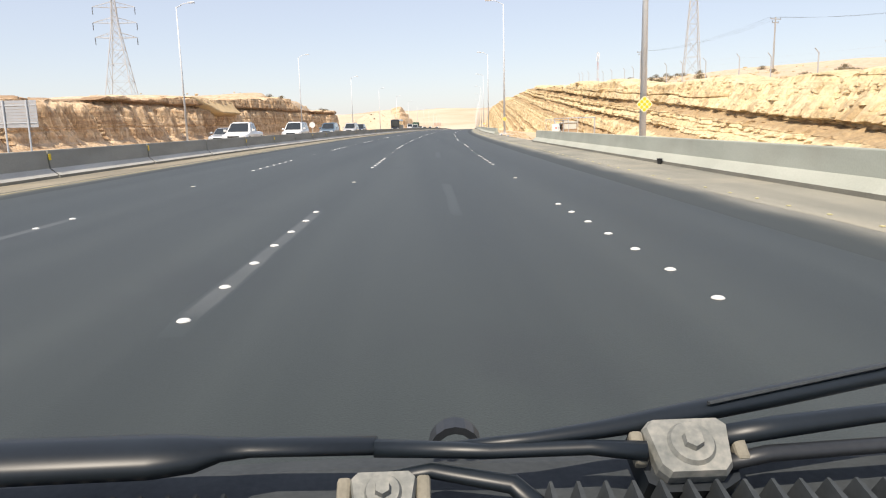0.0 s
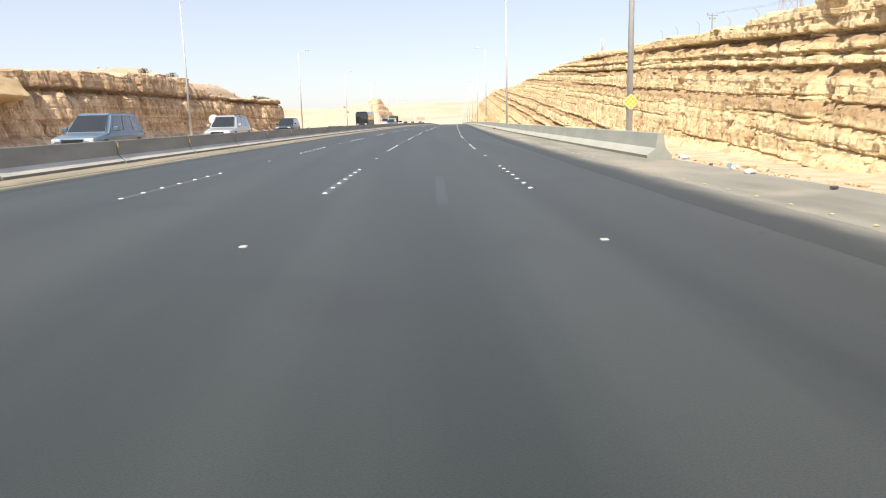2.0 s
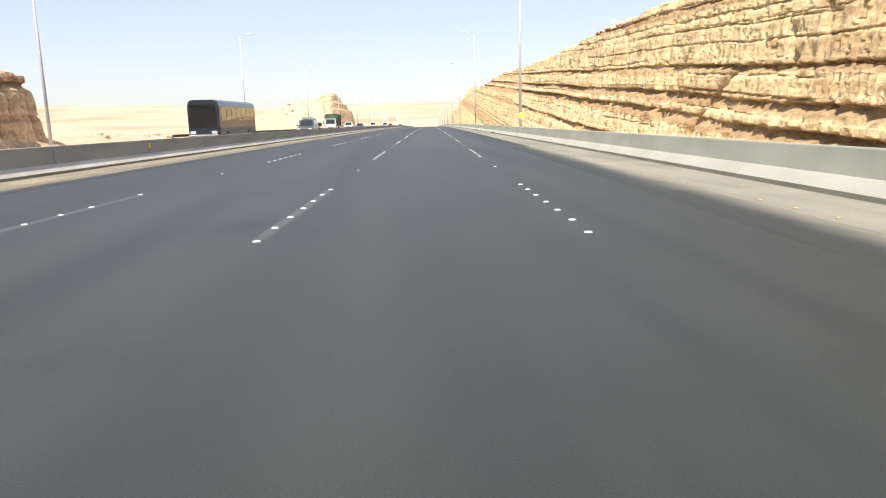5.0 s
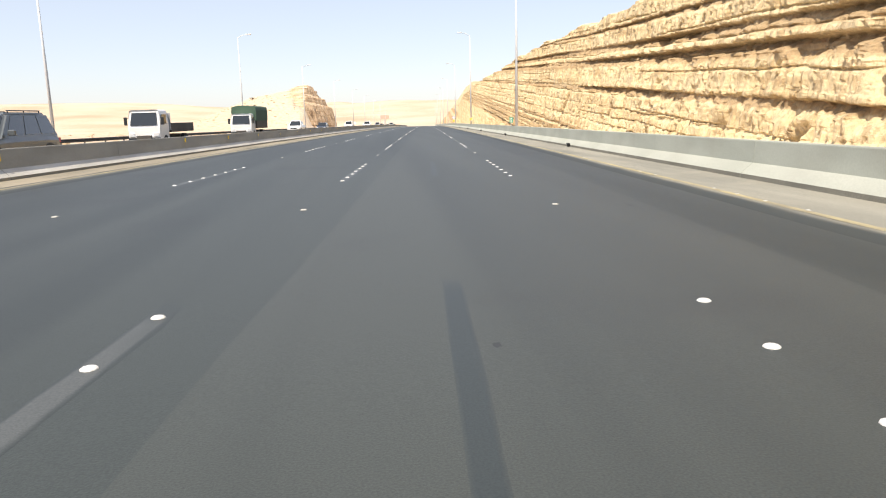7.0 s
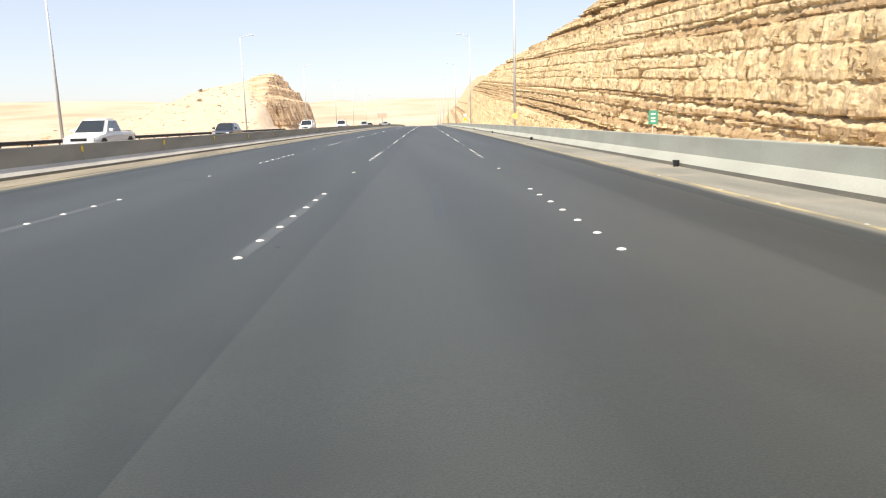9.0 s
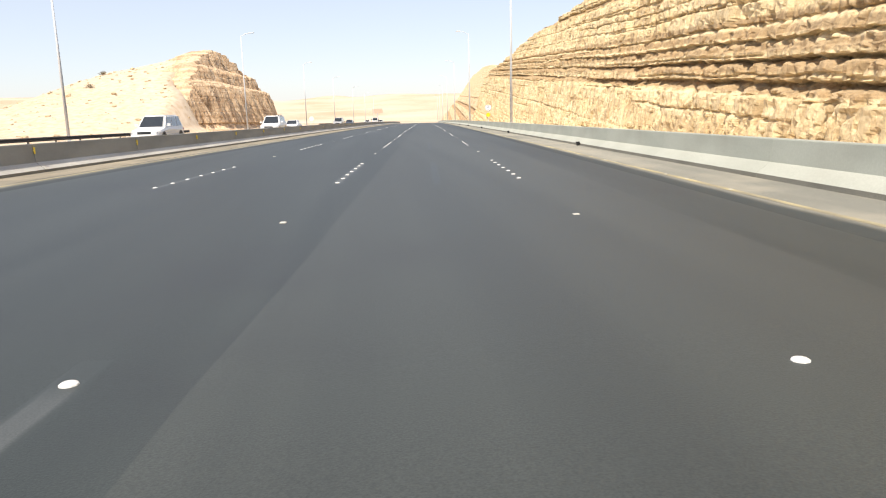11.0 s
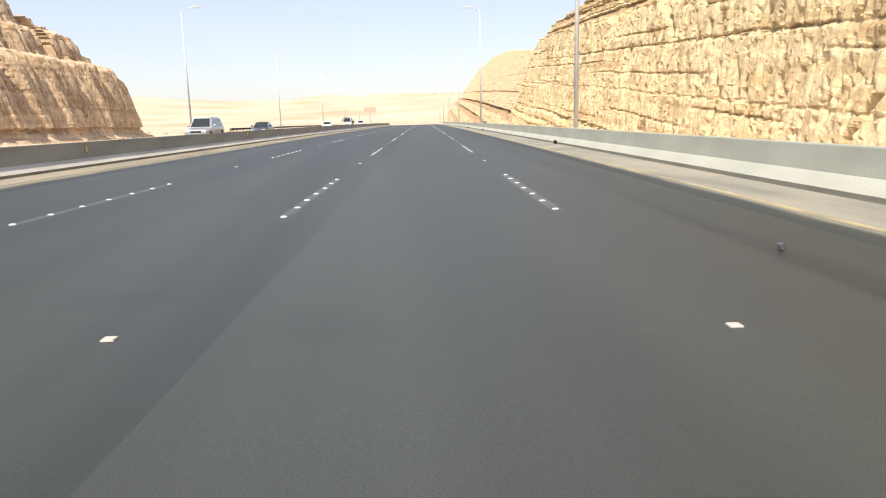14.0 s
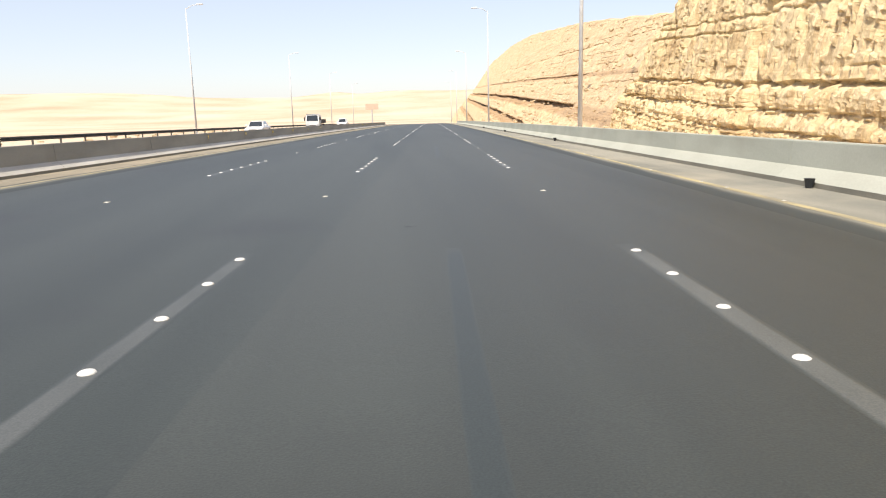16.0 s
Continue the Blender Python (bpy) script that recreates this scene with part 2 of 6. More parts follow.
TAR = streaked("tar", (0.026, 0.0310, 0.0325), (0.042, 0.0475, 0.048), (1.0, 0.25, 1.0), 3.0, 0.6, bump=0.1)
DUSTY = streaked("dusty_shoulder", (0.19, 0.188, 0.158), (0.29, 0.278, 0.228), (1.0, 0.12, 1.0), 1.1, 0.95, stain=(0.33, 0.305, 0.24), stain_at=(0.5, 0.75))
DUSTY_TAN = streaked("sandy_strip", (0.20, 0.180, 0.138), (0.29, 0.258, 0.195), (1.0, 0.12, 1.0), 1.1, 0.95, stain=(0.33, 0.285, 0.205), stain_at=(0.5, 0.75))
# foot of the median barrier: settled dust, and sunlight put into the pale colour
DUSTY_LIT_CONCRETE = streaked("dusty_lit_concrete", (0.42, 0.41, 0.375), (0.54, 0.53, 0.485), (1.0, 0.35, 1.6), 1.4, 0.95, grit=30.0, stain=(0.34, 0.32, 0.275), stain_at=(0.55, 0.8), grain=0.12, bump=0.1)
CONCRETE = streaked("concrete", (0.305, 0.325, 0.28), (0.40, 0.42, 0.365), (1.0, 0.35, 1.6), 0.8, 0.9, grit=30.0, stain=(0.25, 0.24, 0.20), stain_at=(0.52, 0.85), grain=0.05, bump=0.05)
# lit copy of the concrete for the sloped foot: sunlight put into the colour
LIT_CONCRETE = streaked("lit_concrete", (0.345, 0.36, 0.31), (0.42, 0.435, 0.38), (1.0, 0.35, 1.6), 0.8, 0.9, grit=30.0, stain=(0.32, 0.31, 0.27), stain_at=(0.55, 0.85), grain=0.06, bump=0.05)
# darker concrete for the upright lip below the foot
DARK_CONCRETE = streaked("dark_concrete", (0.17, 0.165, 0.14), (0.25, 0.24, 0.20), (1.0, 0.35, 1.6), 1.6, 0.95, grit=30.0, stain=(0.33, 0.30, 0.24), stain_at=(0.58, 0.8), grain=0.12, bump=0.1)
# darkened copy of the concrete: the shade on the median's face put into the colour
SHADED_CONCRETE = streaked("shaded_concrete", (0.225, 0.225, 0.205), (0.30, 0.298, 0.27), (1.0, 0.35, 1.6), 0.8, 0.9, grit=30.0, stain=(0.19, 0.18, 0.155), stain_at=(0.52, 0.8), grain=0.08, bump=0.08)
DUST_FRINGE = feathered("dusty_asphalt", (0.0305, 0.0374, 0.0339), (0.245, 0.236, 0.195), 0.6, 0.3, 1.05, 0.5, 1.6)
PAINT_FRINGE = feathered("worn_paint_on_asphalt", (0.0305, 0.0374, 0.0339), (0.076, 0.083, 0.080), 0.48, 0.25, 1.2, 1.1, 3.0)
PAINT_FRINGE_PALE = feathered("worn_paint_on_pale_asphalt", (0.0430, 0.0494, 0.0444), (0.095, 0.103, 0.097), 0.48, 0.25, 1.2, 1.1, 3.0)
JOINT_FRINGE = feathered("tar_on_pale_asphalt", (0.0430, 0.0494, 0.0444), (0.030, 0.0380, 0.0375), 0.48, 0.25, 1.0, 0.8, 2.5)
TYRE_FRINGE = feathered("rubber_on_asphalt", (0.0430, 0.0494, 0.0444), (0.025, 0.0290, 0.0275), 0.5, 0.25, 1.0, 0.9, 3.0)
GHOST_FRINGE = feathered("ghost_paint_on_asphalt", (0.0305, 0.0374, 0.0339), (0.0385, 0.0460, 0.0425), 0.48, 0.2, 1.0, 0.9, 4.0)
YELLOW_PAINT = streaked("worn_yellow_paint", (0.25, 0.225, 0.155), (0.43, 0.365, 0.20), (1.0, 0.35, 1.0), 2.6, 0.8)
SAND = material("sand", [(0.43, 0.305, 0.165), (0.54, 0.395, 0.22), (0.61, 0.47, 0.285)], 0.95, scale=0.06, fine=40.0, bump=0.6, depth=0.15)
DESERT = material("desert", [(0.45, 0.325, 0.215), (0.53, 0.405, 0.28), (0.59, 0.475, 0.35), (0.63, 0.53, 0.41)], 0.95, scale=0.0035, fine=300.0, bump=0.5, depth=0.15, spread=(0.38, 0.62))
ROCK = rock_material("sandstone", (0.73, 0.59, 0.37), (0.66, 0.52, 0.31), (0.48, 0.345, 0.19), ((-1.0, 0.25), (-2.45, 0.2), (-3.9, 0.28), (-7.6, 0.25), (-9.35, 0.36), (-10.55, 0.4), (-12.9, 0.2), (-16.7, 0.16), (-17.3, 0.2), (-18.0, 0.22), (-18.8, 0.26), (-19.7, 0.26)))
# browner copy of the sandstone: the left cut's shade put into its colour
ROCK_BROWN = rock_material("brown_sandstone", (0.70, 0.53, 0.355), (0.55, 0.385, 0.24), (0.37, 0.245, 0.15), ((4.4, 0.35),))
ROCK_HILL = rock_material("tan_sandstone", (0.70, 0.535, 0.365), (0.59, 0.425, 0.275), (0.42, 0.285, 0.18))
# bands darken the ledge lines: their shadow put into the colour
ROCK_SLOPE = rock_material("sandy_rock", (0.64, 0.49, 0.315), (0.58, 0.435, 0.27), (0.47, 0.34, 0.205), ((-22.9, 0.8), (-26.9, 0.8), (-32.6, 0.8), (-18.1, 0.3)))
GALVANISED = material("galvanised_steel", [(0.56, 0.58, 0.60), (0.68, 0.70, 0.72)], 0.5, 0.1, scale=2.0, fine=8.0)
CERAMIC = material("white_ceramic", [(0.56, 0.56, 0.54), (0.70, 0.70, 0.68)], 0.35, scale=20.0)
DULL_STUD = material("dull_reflector", [(0.40, 0.39, 0.35), (0.54, 0.53, 0.48)], 0.5, scale=20.0)


# ---- shared shapes ----
def mesh_object(name, verts, faces, mat, smooth=False, parent=None):
    me = bpy.data.meshes.new(name)
    me.from_pydata([tuple(v) for v in verts], [], faces)
    for mm in (mat if isinstance(mat, (list, tuple)) else [mat]):
        me.materials.append(mm)
    if smooth:
        me.polygons.foreach_set("use_smooth", [True] * len(me.polygons))
    me.update()
    ob = new(name, me)
    if parent:
        ob.parent = parent
    return ob


def grid_faces(rows, cols):
    k = np.arange((rows - 1) * (cols - 1))
    a = (k // (cols - 1)) * cols + k % (cols - 1)
    return np.stack([a, a + 1, a + cols + 1, a + cols], 1).tolist()


def vnoise(x, y, seed=0):
    """Smooth value noise from 0 to 1 on arrays."""
    x, y = np.asarray(x, float), np.asarray(y, float)
    i, j = np.floor(x).astype(np.int64), np.floor(y).astype(np.int64)
    u, v = x - i, y - j
    u, v = u * u * (3 - 2 * u), v * v * (3 - 2 * v)

    def h(a, b):
        k = (a * 374761393 + b * 668265263 + seed * 1442695041) & 0x7FFFFFFF
        k = ((k ^ (k >> 13)) * 1274126177) & 0x7FFFFFFF
        return ((k ^ (k >> 16)) & 0xFFFF) / 65535.0

    return (h(i, j) * (1 - u) + h(i + 1, j) * u) * (1 - v) + (h(i, j + 1) * (1 - u) + h(i + 1, j + 1) * u) * v


def fbm(x, y, seed=0, octaves=4):
    total, size = 0.0, 0.5
    for k in range(octaves):
        total = total + size * vnoise(x * 2 ** k, y * 2 ** k, seed + k)
        size *= 0.5
    return total


LINE_S = np.array([k * STEP for k in range(N0, N1 + 1)])
LINE_P = np.array([LINE[k] for k in range(N0, N1 + 1)])


def warp(s, x, z):
    """W for arrays; straight on past both ends of the line."""
    s, x, z = np.broadcast_arrays(np.asarray(s, float), np.asarray(x, float), np.asarray(z, float))
    c = np.clip(s, LINE_S[0], LINE_S[-1])
    px, py, a = (np.interp(c, LINE_S, LINE_P[:, k]) for k in range(3))
    px, py = px - np.sin(a) * (s - c), py + np.cos(a) * (s - c)
    drop = np.where(s > 1000, 1000 * 1000 + (s - 1000) * 600, s * s) * CREST / 2
    return np.stack([px + x * np.cos(a), py + x * np.sin(a), z - drop], -1).reshape(-1, 3)


def ribbon(name, s0, s1, profile, mat, step=4.0, parent=None, smooth=False, wobble=0.0, seed=0):
    """A strip along the road with a cross-section of (x, z) points."""
    n = max(2, int(round((s1 - s0) / step)) + 1)
    s = np.linspace(s0, s1, n)
    prof = np.array(profile, float)
    xs = np.repeat(prof[None, :, 0], n, 0)
    if wobble:
        xs = xs + wobble * (fbm(s[:, None] * 0.35 + prof[None, :, 0] * 3, prof[None, :, 0] * 7 + 0 * s[:, None], seed) - 0.47) * 2
    v = warp(np.repeat(s[:, None], len(prof), 1), xs, np.repeat(prof[None, :, 1], n, 0))
    faces = grid_faces(n, len(prof))
    return mesh_object(name, v, [f[::-1] for f in faces], mat, smooth, parent)


def soft_ribbon(name, s0, s1, columns, z, mat, step=1.0, wobble=0.02, seed=0, fade=0.0):
    """A strip whose material feathers out by columns of (x, dust), and at both ends over fade metres."""
    rows = max(2, int(round((s1 - s0) / step)) + 1)
    low = z - 0.0032
    ob = ribbon(name, s0, s1, [(x, z if d else low) for x, d in columns], mat, step, None, False, wobble, seed)
    for v in list(range(len(columns))) + list(range((rows - 1) * len(columns), rows * len(columns))):
        ob.data.vertices[v].co.z += (low - z) * (columns[v % len(columns)][1] > 0)
    at = np.linspace(s0, s1, rows)
    ends = np.clip(np.minimum(at - s0, s1 - at) / fade, 0, 1) if fade else np.ones(rows)
    values = (ends[:, None] * np.array([d for x, d in columns])[None, :]).ravel()
    ob.data.attributes.new("dust", "FLOAT", "POINT").data.foreach_set("value", values.astype(np.float32))
    return ob


def bm_object(name, bm, mat, parent=None, label="", smooth=False):
    me = bpy.data.meshes.new(name)
    bm.normal_update()
    bm.to_mesh(me)
    bm.free()
    for mm in (mat if isinstance(mat, (list, tuple)) else [mat]):
        me.materials.append(mm)
    if smooth:
        me.polygons.foreach_set("use_smooth", [True] * len(me.polygons))
    ob = new(name, me)
    if parent:
        ob.parent = parent
    if label:
        tagged(ob, label)
    return ob


def box(bm, x0, x1, y0, y1, z0, z1, bevel=0.0):
    made = bmesh.ops.create_cube(bm, size=1.0, matrix=Matrix.Translation(((x0 + x1) / 2, (y0 + y1) / 2, (z0 + z1) / 2)) @ Matrix.Diagonal((x1 - x0, y1 - y0, z1 - z0, 1)))
    if bevel:
        edges = {e for v in made["verts"] for e in v.link_edges}
        bmesh.ops.bevel(bm, geom=list(edges), offset=bevel, segments=2, affect="EDGES", profile=0.5)


def tube(bm, a, b, ra, rb=None, sides=8):
    """A tapered round bar from a to b."""
    a, b = Vector(a), Vector(b)
    d = b - a
    m = Matrix.Translation((a + b) / 2) @ d.to_track_quat("Z", "Y").to_matrix().to_4x4()
    bmesh.ops.create_cone(bm, cap_ends=True, segments=sides, radius1=ra, radius2=ra if rb is None else rb, depth=d.length, matrix=m)


def part(name, bm, mat, parent, label="", smooth=False):
    return bm_object(name, bm, mat, parent, label, smooth)


# ---- ground ----
RIGHT_TOP = [(-60, 1.2), (0, 1.9), (20, 2.4), (40, 3.4), (70, 4.9), (90, 5.8), (118, 7.0), (145, 8.6), (180, 9.3), (245, 9.6), (270, 10.2), (300, 11.5), (340, 12.2), (384, 12.6), (426, 13.2), (450, 13.4), (470, 12.8), (500, 12.4), (509, 12.1), (515, 11.6), (520, 9.6), (525, 6.6), (530, 3.6), (534, 1.5)]
LEFT_TOP = [(-60, 2.0), (30, 3.4), (64, 4.5), (79, 5.3), (107, 5.9), (130, 6.8), (150, 8.0), (161, 8.0), (163, 6.6), (166, 5.8), (172, 5.6), (200, 6.2), (213, 6.1)]


def level(table, s):
    return np.interp(s, [a for a, b in table], [b for a, b in table])


def smooth01(v):
    v = np.clip(v, 0, 1)
    return v * v * (3 - 2 * v)


def hollow_depth(s):
    """Depth of the hollow at the foot of the right-hand cut, past the gap in the barrier."""
    return 0.95 * smooth01((s - 55) / 8) * (1 - 0.6 * smooth01((s - 84) / 40))


def terrain(s, x):
    """Height of the land against the road."""
    rough = fbm(s * 0.05, x * 0.05, 11) - 0.47
    z = -0.10 + 0.0 * s
    # right: plateau behind the cut, then an open slope past its end
    top = level(RIGHT_TOP, s) - 0.35 + np.clip(x - 19, 0, 60) * 0.07 * (0.15 + 0.85 * smooth01((s - 40) / 110)) + rough * 1.3 * smooth01((x - 19) / 12)
    up = smooth01((x - 16.2 - 0.36 * np.maximum(top, 0)) / 2.6) * (1 - smooth01((s - 533) / 9))
    z = z + np.maximum(top, 0) * up
    spur = np.clip((x - 20.0) * 1.1, 0, np.interp(s, [528, 547, 620, 690, 766, 900, 1045], [4, 7.0, 15.5, 22.5, 29.5, 38.5, 42.5]) + (x - 40) * 0.03 + rough * 3) * smooth01((s - 528) / 22) * (1 - smooth01((s - 1050) / 150))
    z = np.maximum(z, spur + rough * 1.2 * smooth01((x - 16) / 6) * smooth01((s - 528) / 22) - 0.10)
    z = z - hollow_depth(s) * smooth01((x - 6.8) / 6.4) * (1 - smooth01((x - 15) / 3))
    # left: plateau behind the first cut, ending at 214 m
    ltop = level(LEFT_TOP, s) - 0.3 + 3.4 * smooth01((-x - 39.8) / 5) * smooth01((s - 152) / 13) * (1 - smooth01((s - 192) / 26)) + rough * 1.2 * smooth01((-x - 42) / 14)
    lend = 213 - 0.25 * np.clip(-x - 40, 0, 200) + 14 * (fbm(x * 0.06, 0 * x, 5) - 0.47)
    z = z + np.maximum(ltop, 0) * smooth01((-x - 39.6) / 2.6) * (1 - smooth01((s - lend) / (5 + np.clip(-x - 40, 0, 60) * 0.4)))
    # left: the lone hill at 440 to 525 m
    dx, ds = -x - 43, s - 478
    along_fall = np.where(ds < 0, -ds / (50 + np.clip(dx, 0, 80) * 0.2), ds / (40 - 0 * dx))
    hill = 15.2 * (1 - np.clip(along_fall, 0, 1) ** 1.15) * np.interp(dx, [0, 21, 31, 44, 54], [1, 0.79, 0.52, 0.22, 0]) + rough * 2.6 * smooth01((54 - dx) / 20)
    z = np.where(x < 0, np.maximum(z, hill * smooth01((dx + 1.0 + 5.5 * smooth01((-ds - 18) / 14)) / 3.4) * (ds < 42) - 0.10), z)
    # low desert swells far from the road
    away = np.maximum(np.abs(x) - 60, 0)
    far = smooth01(away / 400) + smooth01((s - 900) / 1200)
    z = z + far * 7.0 * (fbm(s * 0.004, x * 0.004, 21) - 0.5) * (0.6 + 0 * s)
    hills = smooth01((np.hypot(np.maximum(s - 300, 0), x * 0.8) - 1500) / 2600)
    z = z + hills * (52 + 140 * fbm(s * 0.0007 + 3, x * 0.0007, 31) + 70 * (fbm(s * 0.0028, x * 0.0022, 41) - 0.3))
    return z


def graded(inner, growth, limit, start):
    out, step = [inner], start
    while out[-1] < limit:
        step *= growth
        out.append(out[-1] + step)
    return out


GS = sorted(set([-v for v in graded(40, 1.3, 900, 6)] + list(np.arange(-38, 660, 2.5)) + graded(660, 1.07, 5200, 4)))
GX = sorted(set([-v for v in graded(110, 1.13, 4200, 4)] + list(np.arange(-108, -33, 1.6)) + list(np.arange(-33, 5, 5.9)) + list(np.arange(6.0, 14.4, 0.8)) + list(np.arange(14.5, 46, 0.9)) + graded(46, 1.13, 4200, 1.2)))
gs, gx = np.meshgrid(np.array(GS), np.array(GX), indexing="ij")
ground = mesh_object("ground", warp(gs, gx, terrain(gs, gx)), [f[::-1] for f in grid_faces(len(GS), len(GX))], DESERT, True)
tagged(ground, "pale golden desert sand with low swells and scattered stones", "ground", kind="structure")

# ---- road ----
ROAD0, ROAD1 = -140.0, 900.0
road = ribbon("road", ROAD0, ROAD1, [(-9.9, -0.09), (-9.9, 0.0), (5.2, 0.0), (5.2, -0.09)], ASPHALT)
tagged(road, "dark grey asphalt carriageway of three lanes, worn and streaked", "road", kind="structure")
far_road = ribbon("road", ROAD0, ROAD1, [(-28.6, -0.09), (-28.6, 0.0), (-12.0, 0.0), (-12.0, -0.09)], ASPHALT)
tagged(far_road, "dark asphalt of the opposite carriageway beyond the barrier", "road", kind="structure")
for first_s, last_s, mat in ((178, 454, ASPHALT_PALE), (454, ROAD1, ASPHALT_MID)):
    worn = ribbon("resurfaced_lane", first_s, last_s, [(-1.20, 0.003), (1.6, 0.003), (3.1, 0.003)], mat, step=2.0, wobble=0.05)
    tagged(worn, "paler grey worn asphalt strip with a straight edge", "road", kind="structure")
shoulder = ribbon("pavement", ROAD0, ROAD1, [(4.66, 0.006), (5.0, 0.008), (5.8, 0.012), (6.7, 0.014)], DUSTY, step=1.5, wobble=0.10)
tagged(shoulder, "dusty concrete shoulder strewn with sand", "shoulder", kind="structure")
left_shoulder = ribbon("pavement", ROAD0, ROAD1, [(-10.75, 0.016), (-10.2, 0.012), (-9.55, 0.008)], DUSTY_TAN, step=1.5, wobble=0.10)
tagged(left_shoulder, "dusty concrete strip at the foot of the median barrier", "shoulder", kind="structure")
fringe = soft_ribbon("pavement", ROAD0, 178, [(3.7, 0.0), (4.0, 0.25), (4.3, 0.5), (4.55, 0.75), (4.75, 1.0)], 0.0038, DUST_FRINGE, 2.0, 0.04, 3)
tagged(fringe, "asphalt edge fading into a wide band of blown dust", "shoulder", kind="structure")
fringe = soft_ribbon("pavement", 178, ROAD1, [(4.22, 0.0), (4.4, 0.2), (4.55, 0.45), (4.66, 0.8), (4.75, 1.0)], 0.0038, DUST_FRINGE, 2.0, 0.04, 3)
tagged(fringe, "asphalt edge fading into blown dust", "shoulder", kind="structure")
left_fringe = soft_ribbon("pavement", ROAD0, ROAD1, [(-9.5, 1.0), (-9.25, 0.8), (-9.0, 0.4), (-8.6, 0.0)], 0.0038, DUST_FRINGE, 2.0, 0.04, 4)
tagged(left_fringe, "asphalt edge fading into blown dust by the median", "shoulder", kind="structure")
for x, first_s in ((4.77, 176.0), (-9.30, ROAD0)):
    ob = ribbon("edge_line", first_s, ROAD1, [(x - 0.06, 0.0105), (x + 0.06, 0.0105)], YELLOW_PAINT, step=1.0, wobble=0.035, seed=int(x) + 40)
    tagged(ob, "faded yellow painted edge line, chipped and dusty", "road marking", kind="structure")

# ---- barriers ----
SEG, JOINT = 6.0, 7.2


def barrier_mesh(name, side, height, length, joint, mat, foot_mat=None):
    """One cast length of concrete barrier; side is +1 where its road face looks to -x."""
    section = [(0.0, 0.0), (0.0, 0.095), (0.235, 0.295), (0.275, height - 0.02), (0.285, height), (0.43, height), (0.45, height - 0.02), (0.52, 0.30), (0.70, 0.07), (0.70, 0.0)]
    bm = bmesh.new()
    ends = []
    for y in (joint, length - joint):
        ends.append([bm.verts.new((side * px, y, pz)) for px, pz in section])
    n = len(section)
    for k in range(n):
        bm.faces.new((ends[0][k], ends[0][(k + 1) % n], ends[1][(k + 1) % n], ends[1][k]))
    bm.faces.new(ends[0])
    bm.faces.new(ends[1][::-1])
    bmesh.ops.recalc_face_normals(bm, faces=bm.faces[:])
    me = bpy.data.meshes.new(name)
    bm.to_mesh(me)
    bm.free()
    me.materials.append(mat)
    me.materials.append(foot_mat or mat)
    me.materials.append(DARK_CONCRETE)
    me.polygons.foreach_set("material_index", [{0: 2, 1: 1}.get(k, 0) for k in range(len(me.polygons))])
    return me


def right_foot(s):
    """Where the foot of the right-hand barrier stands, which draws nearer to the road on the way."""
    return float(np.interp(s, [41, 76, 220, 400, 640], [6.36, 6.16, 6.06, 6.02, 5.98]))


def barrier(name, me, x, runs, length, label):
    top = new(name)
    top.empty_display_size = 0.2
    tagged(top, label, "barrier", kind="structure")
    for s0, s1 in runs:
        for k in range(int((s1 - s0) / length + 1e-6)):
            ob = new("barrier_segment", me)
            ob.parent = top
            at = s0 + k * length
            ob.matrix_basis = rel(at, right_foot(at) if x > 0 else x, 0.0, 0.0, True)
    return top


right_barrier = barrier("right_barrier", barrier_mesh("barrier_segment", 1, 0.72, SEG, 0.0015, CONCRETE, LIT_CONCRETE), 6.38, ((-78.5, 41.5), (75.8, 651.8)), SEG, "grey concrete safety barrier with a sloped pale foot")
left_barrier = barrier("median_barrier", barrier_mesh("barrier_segment_left", -1, 0.81, JOINT, 0.010, SHADED_CONCRETE, DUSTY_LIT_CONCRETE), -10.72, ((498.3 - 80 * JOINT, 498.3 + 21 * JOINT),), JOINT, "grey concrete median barrier with a dusty sloped foot coloured sunlit")


